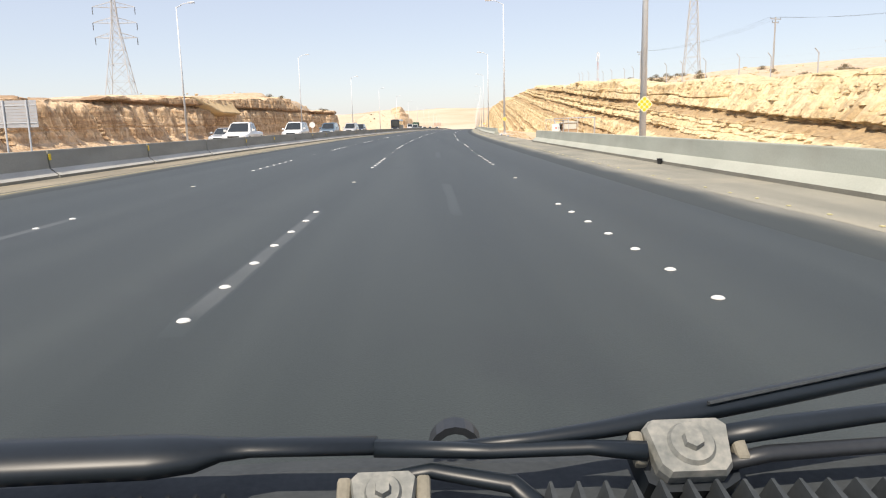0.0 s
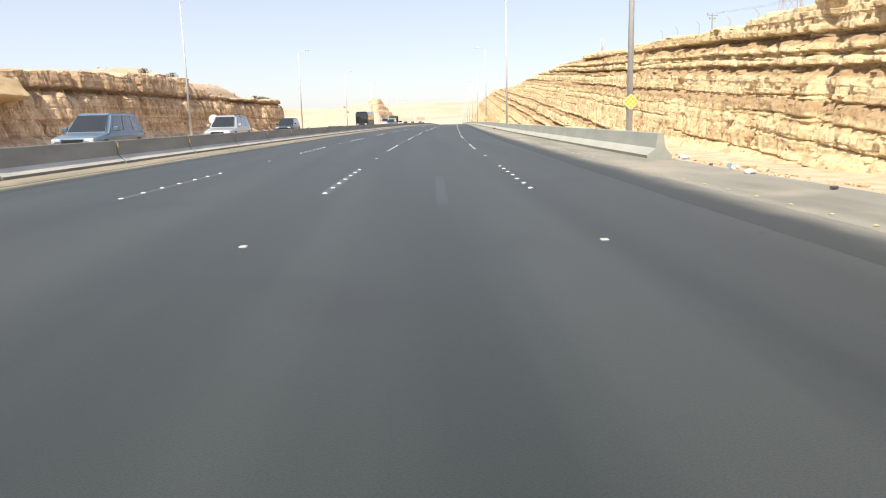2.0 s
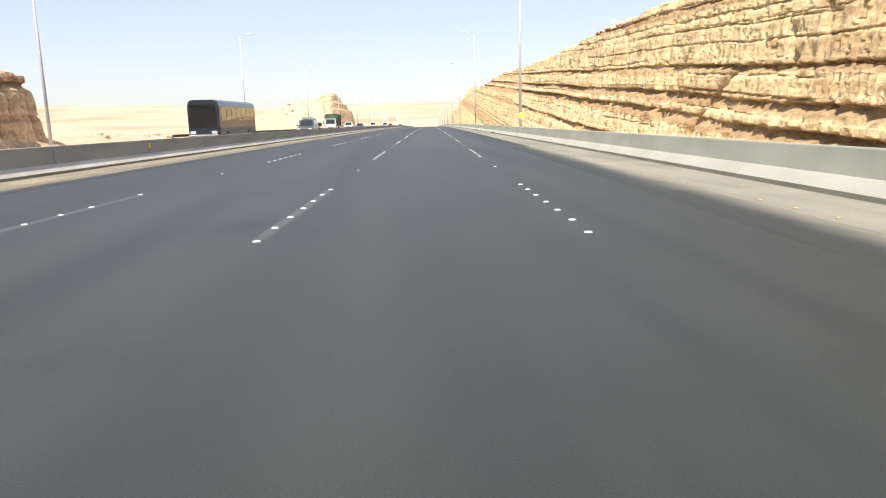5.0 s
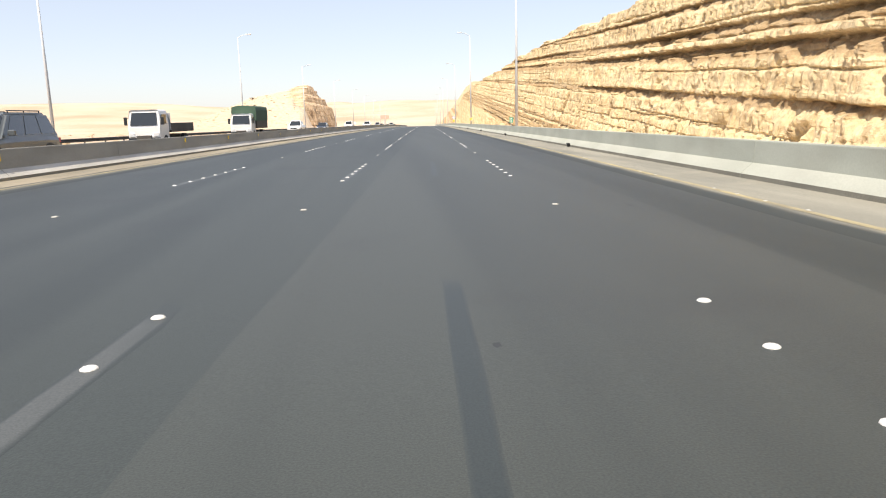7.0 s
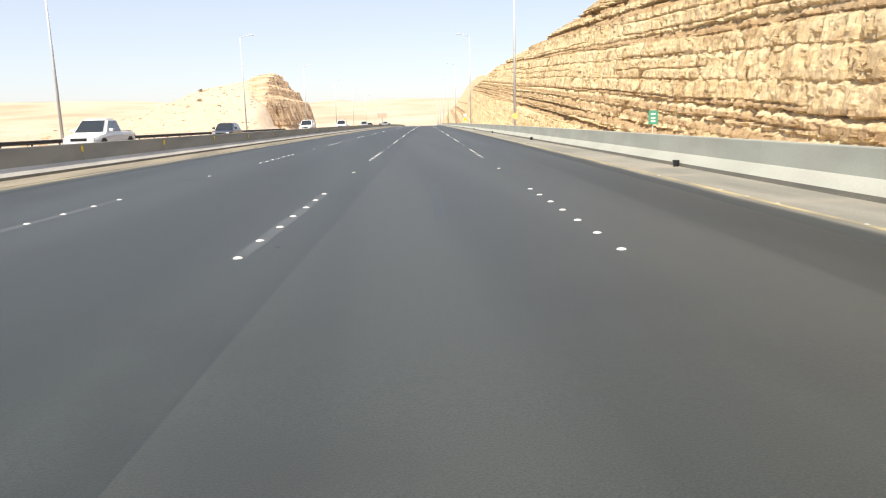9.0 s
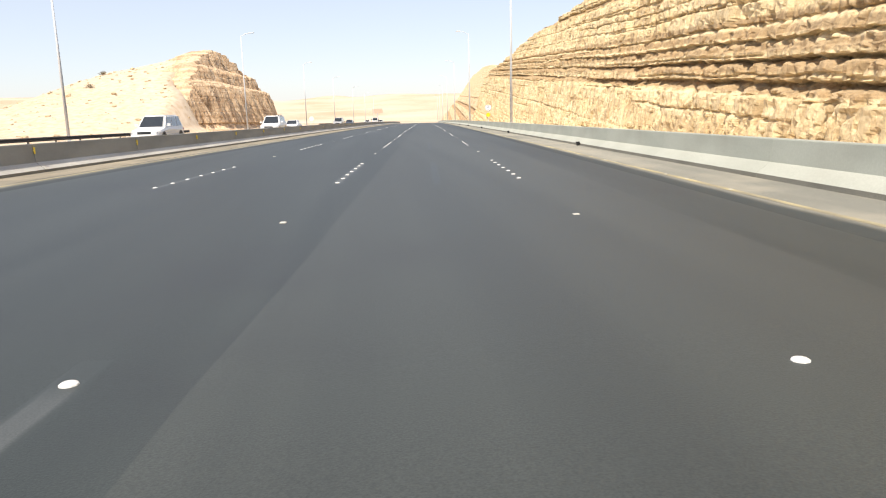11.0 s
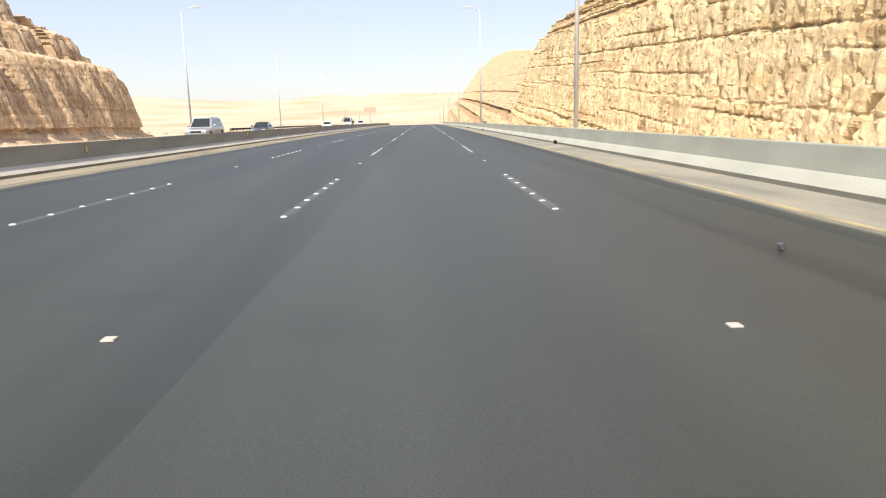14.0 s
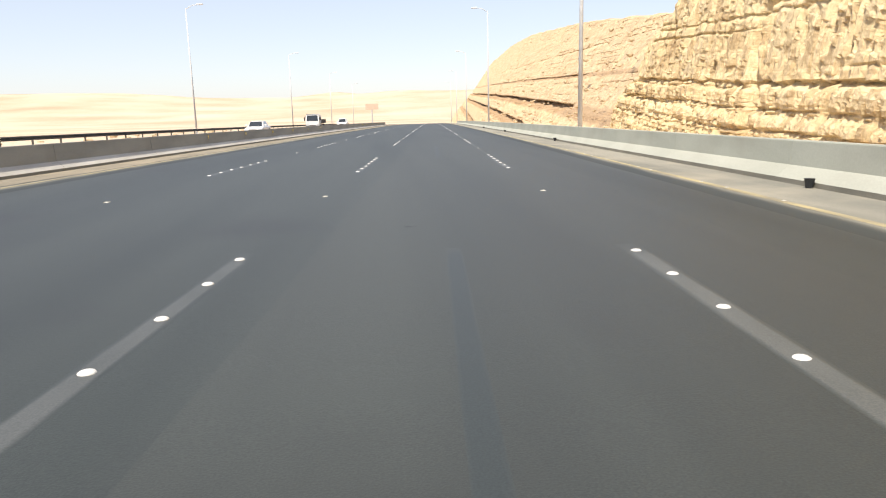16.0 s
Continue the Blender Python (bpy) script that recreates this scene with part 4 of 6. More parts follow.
def pane(bm, corners, out=0.012):
    """A thin slab through four corners, its face set out along the normal."""
    c = [Vector(p) for p in corners]
    nrm = (c[1] - c[0]).cross(c[3] - c[0]).normalized()
    front = [bm.verts.new(p + nrm * out) for p in c]
    back = [bm.verts.new(p - nrm * 0.01) for p in c]
    bm.faces.new(front)
    for k in range(4):
        bm.faces.new((front[k], back[k], back[(k + 1) % 4], front[(k + 1) % 4]))


def wheel(parent, x, y, r, width=0.22):
    bm = bmesh.new()
    m = Matrix.Translation((x, y, r)) @ Matrix.Rotation(math.pi / 2, 4, "Y")
    bmesh.ops.create_cone(bm, cap_ends=True, segments=24, radius1=r, radius2=r, depth=width, matrix=m)
    rim_edges = [e for e in bm.edges if len(e.link_faces) == 2 and abs(e.verts[0].co.x - e.verts[1].co.x) < 1e-4]
    bmesh.ops.bevel(bm, geom=rim_edges, offset=0.035, segments=2, affect="EDGES")
    tyre = part("wheel", bm, RUBBER, parent)
    bm = bmesh.new()
    side = 1 if x > 0 else -1
    bmesh.ops.create_cone(bm, cap_ends=True, segments=16, radius1=r * 0.62, radius2=r * 0.45, depth=0.05, matrix=Matrix.Translation((x + side * width * 0.5, y, r)) @ Matrix.Rotation(side * math.pi / 2, 4, "Y"))
    part("rim", bm, CHROME, tyre)


def cabin(top, base, roof, z0, z1, paint, side_panes):
    """The glazed upper body. base and roof: (front y, rear y, half width)."""
    (f0, r0, w0), (f1, r1, w1) = base, roof
    low = [Vector((sx * w0, y, z0)) for sx, y in ((1, f0), (1, r0), (-1, r0), (-1, f0))]
    high = [Vector((sx * w1, y, z1)) for sx, y in ((1, f1), (1, r1), (-1, r1), (-1, f1))]
    bm = bmesh.new()
    a, b = [bm.verts.new(p) for p in low], [bm.verts.new(p) for p in high]
    for k in range(4):
        bm.faces.new((a[k], a[(k + 1) % 4], b[(k + 1) % 4], b[k]))
    bm.faces.new(b)
    bm.faces.new(a[::-1])
    bmesh.ops.recalc_face_normals(bm, faces=bm.faces[:])
    bmesh.ops.bevel(bm, geom=[e for e in bm.edges if max(v.co.z for v in e.verts) > z0 + 0.1], offset=0.10, segments=3, affect="EDGES")
    part("cabin", bm, paint, top)

    def quad(k, u0, u1, v0, v1):
        p, q, r, s = low[k], low[(k + 1) % 4], high[(k + 1) % 4], high[k]
        at = lambda u, v: (p.lerp(q, u)).lerp(s.lerp(r, u), v)
        return [at(u0, v0), at(u1, v0), at(u1, v1), at(u0, v1)]

    for k, name in ((3, "windscreen"), (1, "rear_window")):
        bm = bmesh.new()
        pane(bm, quad(k, 0.07, 0.93, 0.08, 0.88))
        part(name, bm, GLASS, top, "dark tinted glass")
    for k in (0, 2):
        cuts = side_panes if k == 0 else [(1 - b_, 1 - a_) for a_, b_ in side_panes]
        for u0, u1 in cuts:
            bm = bmesh.new()
            pane(bm, quad(k, u0, u1, 0.10, 0.86))
            part("side_window", bm, GLASS, top, "dark tinted glass")


def vehicle(kind, paint, label, pose_, roof_rack=False):
    """A car that faces -y, its middle at the origin on the ground."""
    top = new(kind)
    L, w, belt, roof_z, r = {"sedan": (4.6, 0.90, 0.92, 1.44, 0.32), "suv": (4.9, 0.96, 1.10, 1.86, 0.38), "pickup": (5.1, 0.93, 1.08, 1.78, 0.37), "hatchback": (4.2, 0.87, 0.95, 1.50, 0.31)}[kind]
    f, e = -L / 2, L / 2
    hood = belt - 0.06
    rear_top = {"sedan": belt - 0.02, "suv": belt, "pickup": belt + 0.02, "hatchback": belt}[kind]
    table = [(f, w * 0.78, 0.38, hood - 0.28), (f + 0.10, w * 0.92, 0.28, hood - 0.16), (f + 0.45, w, 0.26, hood - 0.08), (f + 1.25, w, 0.26, belt - 0.02), (f + 2.2, w, 0.26, belt), (e - 0.9, w, 0.26, rear_top), (e - 0.15, w * 0.96, 0.30, rear_top - 0.04), (e, w * 0.86, 0.42, rear_top - 0.16)]
    bm = bmesh.new()
    shell(bm, table)
    part("body", bm, paint, top, smooth=False)
    base, roof, cuts = {
        "sedan": ((f + 1.15, e - 0.75, w * 0.90), (f + 1.95, e - 1.35, w * 0.70), [(0.16, 0.48), (0.51, 0.80)]),
        "suv": ((f + 1.15, e - 0.08, w * 0.93), (f + 2.0, e - 0.42, w * 0.72), [(0.12, 0.38), (0.41, 0.66), (0.69, 0.93)]),
        "pickup": ((f + 1.15, e - 1.7, w * 0.93), (f + 2.0, e - 2.0, w * 0.72), [(0.18, 0.54), (0.58, 0.92)]),
        "hatchback": ((f + 1.00, e - 0.15, w * 0.90), (f + 1.75, e - 0.70, w * 0.72), [(0.16, 0.50), (0.53, 0.86)])}[kind]
    cabin(top, base, roof, belt - 0.05, roof_z, paint, cuts)
    bm = bmesh.new()
    box(bm, -w * 0.45, w * 0.45, f - 0.01, f + 0.06, hood - 0.36, hood - 0.20, 0.02)
    part("grille", bm, BLACK_PLASTIC, top, "black radiator grille")
    bm = bmesh.new()
    box(bm, -w * 0.86, w * 0.86, f - 0.08, f + 0.14, 0.36, 0.56, 0.04)
    part("bumper", bm, paint if kind != "pickup" else CHROME, top)
    for sx in (-1, 1):
        bm = bmesh.new()
        box(bm, min(sx * w * 0.50, sx * w * 0.86), max(sx * w * 0.50, sx * w * 0.86), f + 0.01, f + 0.22, hood - 0.36, hood - 0.18, 0.03)
        part("headlight", bm, LAMP_GLASS, top, "clear headlight")
        bm = bmesh.new()
        box(bm, min(sx * w * 0.70, sx * w * 0.92), max(sx * w * 0.70, sx * w * 0.92), e - 0.10, e + 0.01, belt - 0.30, belt - 0.12, 0.02)
        part("tail_light", bm, RED, top, "red tail light")
        bm = bmesh.new()
        box(bm, min(sx * (w - 0.02), sx * (w + 0.20)), max(sx * (w - 0.02), sx * (w + 0.20)), base[0] + 0.40, base[0] + 0.52, belt + 0.02, belt + 0.20, 0.03)
        part("mirror", bm, paint, top)
        for y in (f + 0.85, e - 0.90):
            wheel(top, sx * (w - 0.10), y, r)
            bm = bmesh.new()
            bmesh.ops.create_cone(bm, cap_ends=True, segments=20, radius1=r + 0.06, radius2=r + 0.06, depth=0.03, matrix=Matrix.Translation((sx * (w - 0.005), y, r + 0.01)) @ Matrix.Rotation(math.pi / 2, 4, "Y"))
            part("wheel_arch", bm, BLACK_PLASTIC, top)
    if kind == "pickup":
        bm = bmesh.new()
        box(bm, -w * 0.82, w * 0.82, e - 1.65, e - 0.12, belt + 0.012, belt + 0.03)
        part("cargo_bed", bm, BLACK_PLASTIC, top, "dark open cargo bed")
    if roof_rack:
        for sx in (-1, 1):
            bm = bmesh.new()
            tube(bm, (sx * w * 0.62, roof[0] + 0.25, roof_z + 0.05), (sx * w * 0.62, roof[1] - 0.25, roof_z + 0.05), 0.02)
            for y in (roof[0] + 0.3, (roof[0] + roof[1]) / 2, roof[1] - 0.3):
                tube(bm, (sx * w * 0.62, y, roof_z - 0.02), (sx * w * 0.62, y, roof_z + 0.05), 0.018)
            part("roof_rail", bm, BLACK_PLASTIC, top)
    top.matrix_basis = pose_
    return tagged(top, label, "car" if kind != "pickup" else "pickup truck", "vehicles on the far carriageway")


def lorry(label, pose_, load):
    """A forward-control lorry that faces -y; load: flat bed or tarpaulin."""
    top = new("lorry")
    bm = bmesh.new()
    loft(bm, [[(x, y, z) for x, z in ((1.0, 0.55), (1.03, 1.3), (1.0, 1.75), (0.92, 2.30), (0.80, 2.40), (-0.80, 2.40), (-0.92, 2.30), (-1.0, 1.75), (-1.03, 1.3), (-1.0, 0.55))] if y > -2.95 else
              [(x, y + 0.28 * max(0.0, z - 1.3), z) for x, z in ((0.96, 0.55), (1.0, 1.3), (0.97, 1.75), (0.86, 2.26), (0.72, 2.34), (-0.72, 2.34), (-0.86, 2.26), (-0.97, 1.75), (-1.0, 1.3), (-0.96, 0.55))] for y in (-3.1, -2.9, -1.55)])
    bm.verts.ensure_lookup_table()
    bmesh.ops.connect_verts(bm, verts=[v for v in bm.verts if v.co.y < -3.05 and abs(v.co.z - 1.3) < 0.01])
    part("cab", bm, WHITE_PAINT, top, "white cab")
    bm = bmesh.new()
    pane(bm, [(0.84, -3.085, 1.42), (-0.84, -3.085, 1.42), (-0.76, -2.87, 2.2), (0.76, -2.87, 2.2)][::-1], 0.05)
    part("windscreen", bm, GLASS, top, "dark tinted glass")
    for sx in (-1, 1):
        bm = bmesh.new()
        box(bm, min(sx * 1.0, sx * 1.035), max(sx * 1.0, sx * 1.035), -2.75, -1.95, 1.5, 2.1, 0.01)
        part("side_window", bm, GLASS, top, "dark tinted glass")
        bm = bmesh.new()
        box(bm, min(sx * 1.05, sx * 1.25), max(sx * 1.05, sx * 1.25), -3.05, -2.95, 1.45, 1.95, 0.03)
        tube(bm, (sx * 1.0, -2.9, 1.9), (sx * 1.12, -3.0, 1.9), 0.02)
        part("mirror", bm, BLACK_PLASTIC, top)
        bm = bmesh.new()
        box(bm, min(sx * 0.60, sx * 0.92), max(sx * 0.60, sx * 0.92), -3.16, -3.05, 0.72, 0.95, 0.02)
        part("headlight", bm, LAMP_GLASS, top, "clear headlight")
        for y in (-2.2, 1.7):
            wheel(top, sx * 0.88, y, 0.42, 0.28)
    bm = bmesh.new()
    box(bm, -0.98, 0.98, -3.22, -3.02, 0.45, 0.68, 0.03)
    part("bumper", bm, BLACK_PLASTIC, top)
    bm = bmesh.new()
    box(bm, -0.45, 0.45, -3.3, 3.1, 0.55, 0.80, 0.02)
    part("chassis", bm, DARK_STEEL, top, "dark steel chassis")
    if load == "flat":
        bm = bmesh.new()
        box(bm, -1.1, 1.1, -1.35, 3.2, 0.95, 1.08, 0.02)
        part("flat_bed", bm, DARK_STEEL, top, "brown flat bed")
        for x0, x1, y0, y1 in ((-1.1, -1.04, -1.35, 3.2), (1.04, 1.1, -1.35, 3.2), (-1.04, 1.04, 3.12, 3.2)):
            bm = bmesh.new()
            box(bm, x0, x1, y0, y1, 1.08, 1.55, 0.01)
            part("side_board", bm, DARK_STEEL, top)
        bm = bmesh.new()
        box(bm, -1.08, 1.08, -1.40, -1.32, 1.08, 2.2, 0.01)
        part("headboard", bm, STEEL, top)
    else:
        bm = bmesh.new()
        box(bm, -1.16, 1.16, -1.45, 3.3, 0.95, 1.75, 0.02)
        part("load_box", bm, DARK_STEEL, top, "dark slatted load box")
        bm = bmesh.new()
        rows = []
        for k in range(9):
            y = -1.75 + k * 0.64
            sag = 0.05 * (k % 2)
            rows.append([(1.18, y, 1.70), (1.20, y, 2.7), (1.14 - sag, y, 3.05 - sag), (0.5, y, 3.18 - sag), (-0.5, y, 3.18 - sag), (-1.14 + sag, y, 3.05 - sag), (-1.20, y, 2.7), (-1.18, y, 1.70)])
        loft(bm, rows)
        part("tarpaulin", bm, TARPAULIN, top, "dark green tarpaulin cover")
    top.matrix_basis = pose_
    return tagged(top, label, "lorry", "vehicles on the far carriageway")


def coach(label, pose_):
    top = new("coach")
    bm = bmesh.new()
    sec = lambda y, k: [(x * k, y, z) for x, z in ((1.22, 0.45), (1.25, 1.2), (1.25, 2.9), (1.15, 3.25), (0.9, 3.4), (-0.9, 3.4), (-1.15, 3.25), (-1.25, 2.9), (-1.25, 1.2), (-1.22, 0.45))]
    loft(bm, [sec(-6.0, 0.93), sec(-5.8, 1.0), sec(5.8, 1.0), sec(6.0, 0.95)])
    part("body", bm, DARK_PAINT, top)
    bm = bmesh.new()
    pane(bm, [(-1.08, -6.0, 1.25), (1.08, -6.0, 1.25), (1.02, -5.98, 3.05), (-1.02, -5.98, 3.05)], 0.02)
    part("windscreen", bm, GLASS, top, "dark tinted glass")
    for sx in (-1, 1):
        for k in range(7):
            bm = bmesh.new()
            box(bm, min(sx * 1.235, sx * 1.262), max(sx * 1.235, sx * 1.262), -5.3 + k * 1.55, -3.9 + k * 1.55, 1.75, 2.85, 0.01)
            part("side_window", bm, GLASS, top, "dark tinted glass")
        bm = bmesh.new()
        box(bm, min(sx * 0.62, sx * 1.05), max(sx * 0.62, sx * 1.05), -6.05, -5.92, 0.75, 0.98, 0.02)
        part("headlight", bm, LAMP_GLASS, top, "clear headlight")
        for y in (-3.6, 3.2):
            wheel(top, sx * 1.1, y, 0.48, 0.3)
    bm = bmesh.new()
    box(bm, -1.15, 1.15, -6.10, -5.9, 0.45, 0.70, 0.04)
    part("bumper", bm, CHROME, top)
    top.matrix_basis = pose_
    return tagged(top, label, "bus", "vehicles on the far carriageway")


NEAR_LANE, FAR_LANE = -14.0, -17.7
vehicle("pickup", WHITE_PAINT, "white pickup truck with an open cargo bed", rel(48, NEAR_LANE, 0))
vehicle("sedan", SILVER_PAINT, "silver saloon car beside the white pickup", rel(56, FAR_LANE, 0))
vehicle("suv", WHITE_PAINT, "white off-road car with black roof rails", rel(66.5, NEAR_LANE, 0), True)
vehicle("suv", BLUE_PAINT, "blue-grey off-road car with tinted glass", rel(86, NEAR_LANE, 0))
vehicle("suv", SILVER_PAINT, "silver off-road car with a roof rack", rel(104, NEAR_LANE, 0), True)
vehicle("suv", DARK_PAINT, "dark blue off-road car with tinted glass", rel(138, FAR_LANE, 0))
coach("dark blue coach with tinted windows", rel(209, FAR_LANE, 0))
vehicle("suv", GREY_PAINT, "dark grey estate car with roof rails", rel(229.8, NEAR_LANE, 0), True)
lorry("white light lorry with an empty brown flat bed", rel(255, FAR_LANE, 0), "flat")
lorry("white lorry under a dark green tarpaulin", rel(279, FAR_LANE, 0), "cover")
vehicle("pickup", WHITE_PAINT, "white pickup truck with an open cargo bed", rel(306, FAR_LANE, 0))
vehicle("hatchback", DARK_PAINT, "dark blue hatchback car with tinted glass", rel(331, FAR_LANE, 0))
vehicle("suv", WHITE_PAINT, "white off-road car with tinted glass", rel(375, FAR_LANE, 0))
vehicle("suv", WHITE_PAINT, "white off-road car with black wheel arches", rel(401.5, -15.6, 0), True)
vehicle("sedan", WHITE_PAINT, "white saloon car on the asphalt", rel(424, FAR_LANE, 0))
vehicle("suv", SILVER_PAINT, "silver off-road car with a bright grille", rel(476, FAR_LANE, 0))
vehicle("sedan", DARK_PAINT, "dark saloon car behind the silver one", rel(497, FAR_LANE, 0))
vehicle("sedan", WHITE_PAINT, "white saloon car on the asphalt", rel(551, FAR_LANE, 0))
lorry("white light lorry with an empty brown flat bed", rel(588, FAR_LANE, 0), "flat")
vehicle("pickup", WHITE_PAINT, "white pickup truck with an open cargo bed", rel(622, FAR_LANE, 0))

# ---- signs on the right ----
def diamond_sign(s, z):
    top = new("diamond_sign")
    bm = bmesh.new()
    bmesh.ops.create_cube(bm, size=1.0, matrix=Matrix.Rotation(math.pi / 4, 4, "Y") @ Matrix.Diagonal((0.46, 0.012, 0.46, 1)))
    bmesh.ops.bevel(bm, geom=[e for e in bm.edges if abs(e.verts[0].co.y - e.verts[1].co.y) > 0.005], offset=0.03, segments=2, affect="EDGES")
    part("plate", bm, SIGN_PALE, top, "pale yellow plate")
    for i in range(3):
        for j in range(3):
            u, v = (i - 1) * 0.14, (j - 1) * 0.14
            bm = bmesh.new()
            bmesh.ops.create_cone(bm, cap_ends=True, segments=14, radius1=0.062, radius2=0.062, depth=0.006, matrix=Matrix.Translation(((u - v) * 0.7071, -0.010, (u + v) * 0.7071)) @ Matrix.Rotation(math.pi / 2, 4, "X"))
            part("reflector", bm, SIGN_YELLOW, top, "bright yellow round reflector")
    bm = bmesh.new()
    box(bm, -0.20, 0.20, 0.012, 0.030, -0.03, 0.03)
    part("bracket", bm, GALVANISED, top)
    top.matrix_basis = rel(s, 8.0, z) @ Matrix.Translation((0, -0.16, 0))
    return tagged(top, "yellow diamond reflector sign fixed to a lamp post", "road sign", "diamond signs on the lamp posts")


for k, z in ((0, 1.80), (1, 1.75), (3, 1.55), (5, 1.45)):
    diamond_sign(21.8 + 61.8 * k + LAMP_SHIFT.get(k, 0.0), z)


def words(text, size, mat, name, parent, at):
    cu = bpy.data.curves.new(name, "FONT")
    cu.body, cu.size, cu.extrude, cu.align_x, cu.align_y = text, size, 0.002, "CENTER", "CENTER"
    cu.materials.append(mat)
    ob = new(name, cu)
    ob.parent = parent
    ob.matrix_basis = Matrix.Translation(at) @ Matrix.Rotation(math.pi / 2, 4, "X")
    return ob


def shield_sign(s, x):
    top = new("shield_sign")
    bm = bmesh.new()
    tube(bm, (0, 0, -0.1), (0, 0, 2.75), 0.035, sides=10)
    part("post", bm, GALVANISED, top)

    def shield(k, y, name, mat):
        outline = [(-0.46, 0.42), (-0.30, 0.47), (0, 0.43), (0.30, 0.47), (0.46, 0.42), (0.49, 0.1), (0.42, -0.2), (0.24, -0.38), (0, -0.48), (-0.24, -0.38), (-0.42, -0.2), (-0.49, 0.1)]
        b = bmesh.new()
        front = [b.verts.new((px * k, y, 2.38 + pz * k)) for px, pz in outline]
        back = [b.verts.new((px * k, y + 0.01, 2.38 + pz * k)) for px, pz in outline]
        b.faces.new(front)
        b.faces.new(back[::-1])
        for i in range(len(outline)):
            b.faces.new((front[i], back[i], back[(i + 1) % 12], front[(i + 1) % 12]))
        bmesh.ops.recalc_face_normals(b, faces=b.faces[:])
        return part(name, b, mat, top)

    shield(0.88, -0.055, "shield_rim", SIGN_BLUE)
    shield(0.81, -0.062, "shield_face", SIGN_WHITE)
    words("80", 0.36, SIGN_BLUE, "number", top, (0, -0.066, 2.52))
    words("M", 0.30, SIGN_BLUE, "letter", top, (0, -0.066, 2.17))
    bm = bmesh.new()
    bmesh.ops.create_cone(bm, cap_ends=True, segments=28, radius1=0.29, radius2=0.29, depth=0.012, matrix=Matrix.Translation((0, -0.05, 1.45)) @ Matrix.Rotation(math.pi / 2, 4, "X"))
    part("yellow_disc", bm, SIGN_YELLOW, top, "plain yellow disc under the shield")
    top.matrix_basis = rel(s, x, 0)
    return tagged(top, "white shield route sign over a yellow disc on a post", "road sign")


shield_sign(428.0, 8.9)
kilo = new("distance_marker")
bm = bmesh.new()
tube(bm, (0, 0, -0.1), (0, 0, 1.5), 0.03, sides=8)
part("post", bm, GALVANISED, kilo)
bm = bmesh.new()
box(bm, -0.24, 0.24, -0.05, -0.035, 0.75, 1.45, 0.004)
part("plate", bm, SIGN_GREEN, kilo, "small green plate")
for z in (1.28, 1.08, 0.92):
    bm = bmesh.new()
    box(bm, -0.12, 0.12, -0.056, -0.051, z - 0.05, z + 0.04)
    part("lettering", bm, SIGN_WHITE, kilo)
kilo.matrix_basis = rel(303, 11.6, 0)
tagged(kilo, "small green marker plate with white lettering on a post", "road sign")

# ---- signs on the left ----
board = new("traffic_sign")
for x in (-0.75, 0.75):
    bm = bmesh.new()
    tube(bm, (x, 0, -0.1), (x, 0, 3.45), 0.06, sides=8)
    part("post", bm, GALVANISED, board)
for k in range(9):
    bm = bmesh.new()
    box(bm, -1.35, 1.35, 0.06, 0.085, 1.72 + k * 0.192, 1.72 + k * 0.192 + 0.180, 0.004)
    part("panel", bm, STEEL, board)
for z in (2.0, 3.1):
    bm = bmesh.new()
    box(bm, -1.3, 1.3, 0.035, 0.058, z, z + 0.05)
    part("rail", bm, GALVANISED, board)
board.matrix_basis = rel(41.5, -26.6, 0)
tagged(board, "bare metal back of a large sign on two posts", "road sign")
disc = new("round_sign")
bm = bmesh.new()
tube(bm, (0, 0, -0.1), (0, 0, 2.4), 0.035, sides=8)
part("post", bm, GALVANISED, disc)
bm = bmesh.new()
bmesh.ops.create_cone(bm, cap_ends=True, segments=32, radius1=0.62, radius2=0.62, depth=0.015, matrix=Matrix.Translation((0, -0.05, 2.0)) @ Matrix.Rotation(math.pi / 2, 4, "X"))
part("plate", bm, SIGN_WHITE, disc, "pale round plate")
disc.matrix_basis = rel(147.5, -29.4, 0)
tagged(disc, "pale round sign seen from behind on a thin post", "road sign")
copy_thing(disc, rel(524.5, -30.8, 0.05))

# ---- barrier fittings ----
tab = new("barrier_reflector")
bm = bmesh.new()
box(bm, 0.0, 0.012, -0.055, 0.055, -0.09, 0.09, 0.003)
part("plate", bm, SIGN_YELLOW, tab)
bm = bmesh.new()
box(bm, -0.03, 0.001, -0.02, 0.02, -0.02, 0.02)
part("bracket", bm, GALVANISED, tab)
tagged(tab, "small yellow reflector tab on the median barrier", "reflector", "reflector tabs on the barrier")
tab.matrix_basis = rel(498.3 - 73 * JOINT + 0.0, -10.955, 0.60, 0)
dice = random.Random(3)
for k in range(-72, 21):
    if dice.random() < 0.72:
        copy_thing(tab, rel(498.3 + k * JOINT, -10.955, 0.60 + dice.uniform(-0.03, 0.05), dice.uniform(-12, 12)))
drain = new("drain_spout")
bm = bmesh.new()
loft(bm, [[(r * math.cos(a), r * math.sin(a), z) for a in [2 * math.pi * k / 12 for k in range(12)]] for r, z in ((0.055, 0.0), (0.08, 0.14), (0.09, 0.15))])
part("cup", bm, BLACK_PLASTIC, drain)
bm = bmesh.new()
bmesh.ops.create_cone(bm, cap_ends=True, segments=12, radius1=0.075, radius2=0.075, depth=0.004, matrix=Matrix.Translation((0, 0, 0.152)))
part("mouth", bm, RUBBER, drain)
tagged(drain, "black plastic drain cup at the foot of the barrier", "drain", "drain cups along the barrier")
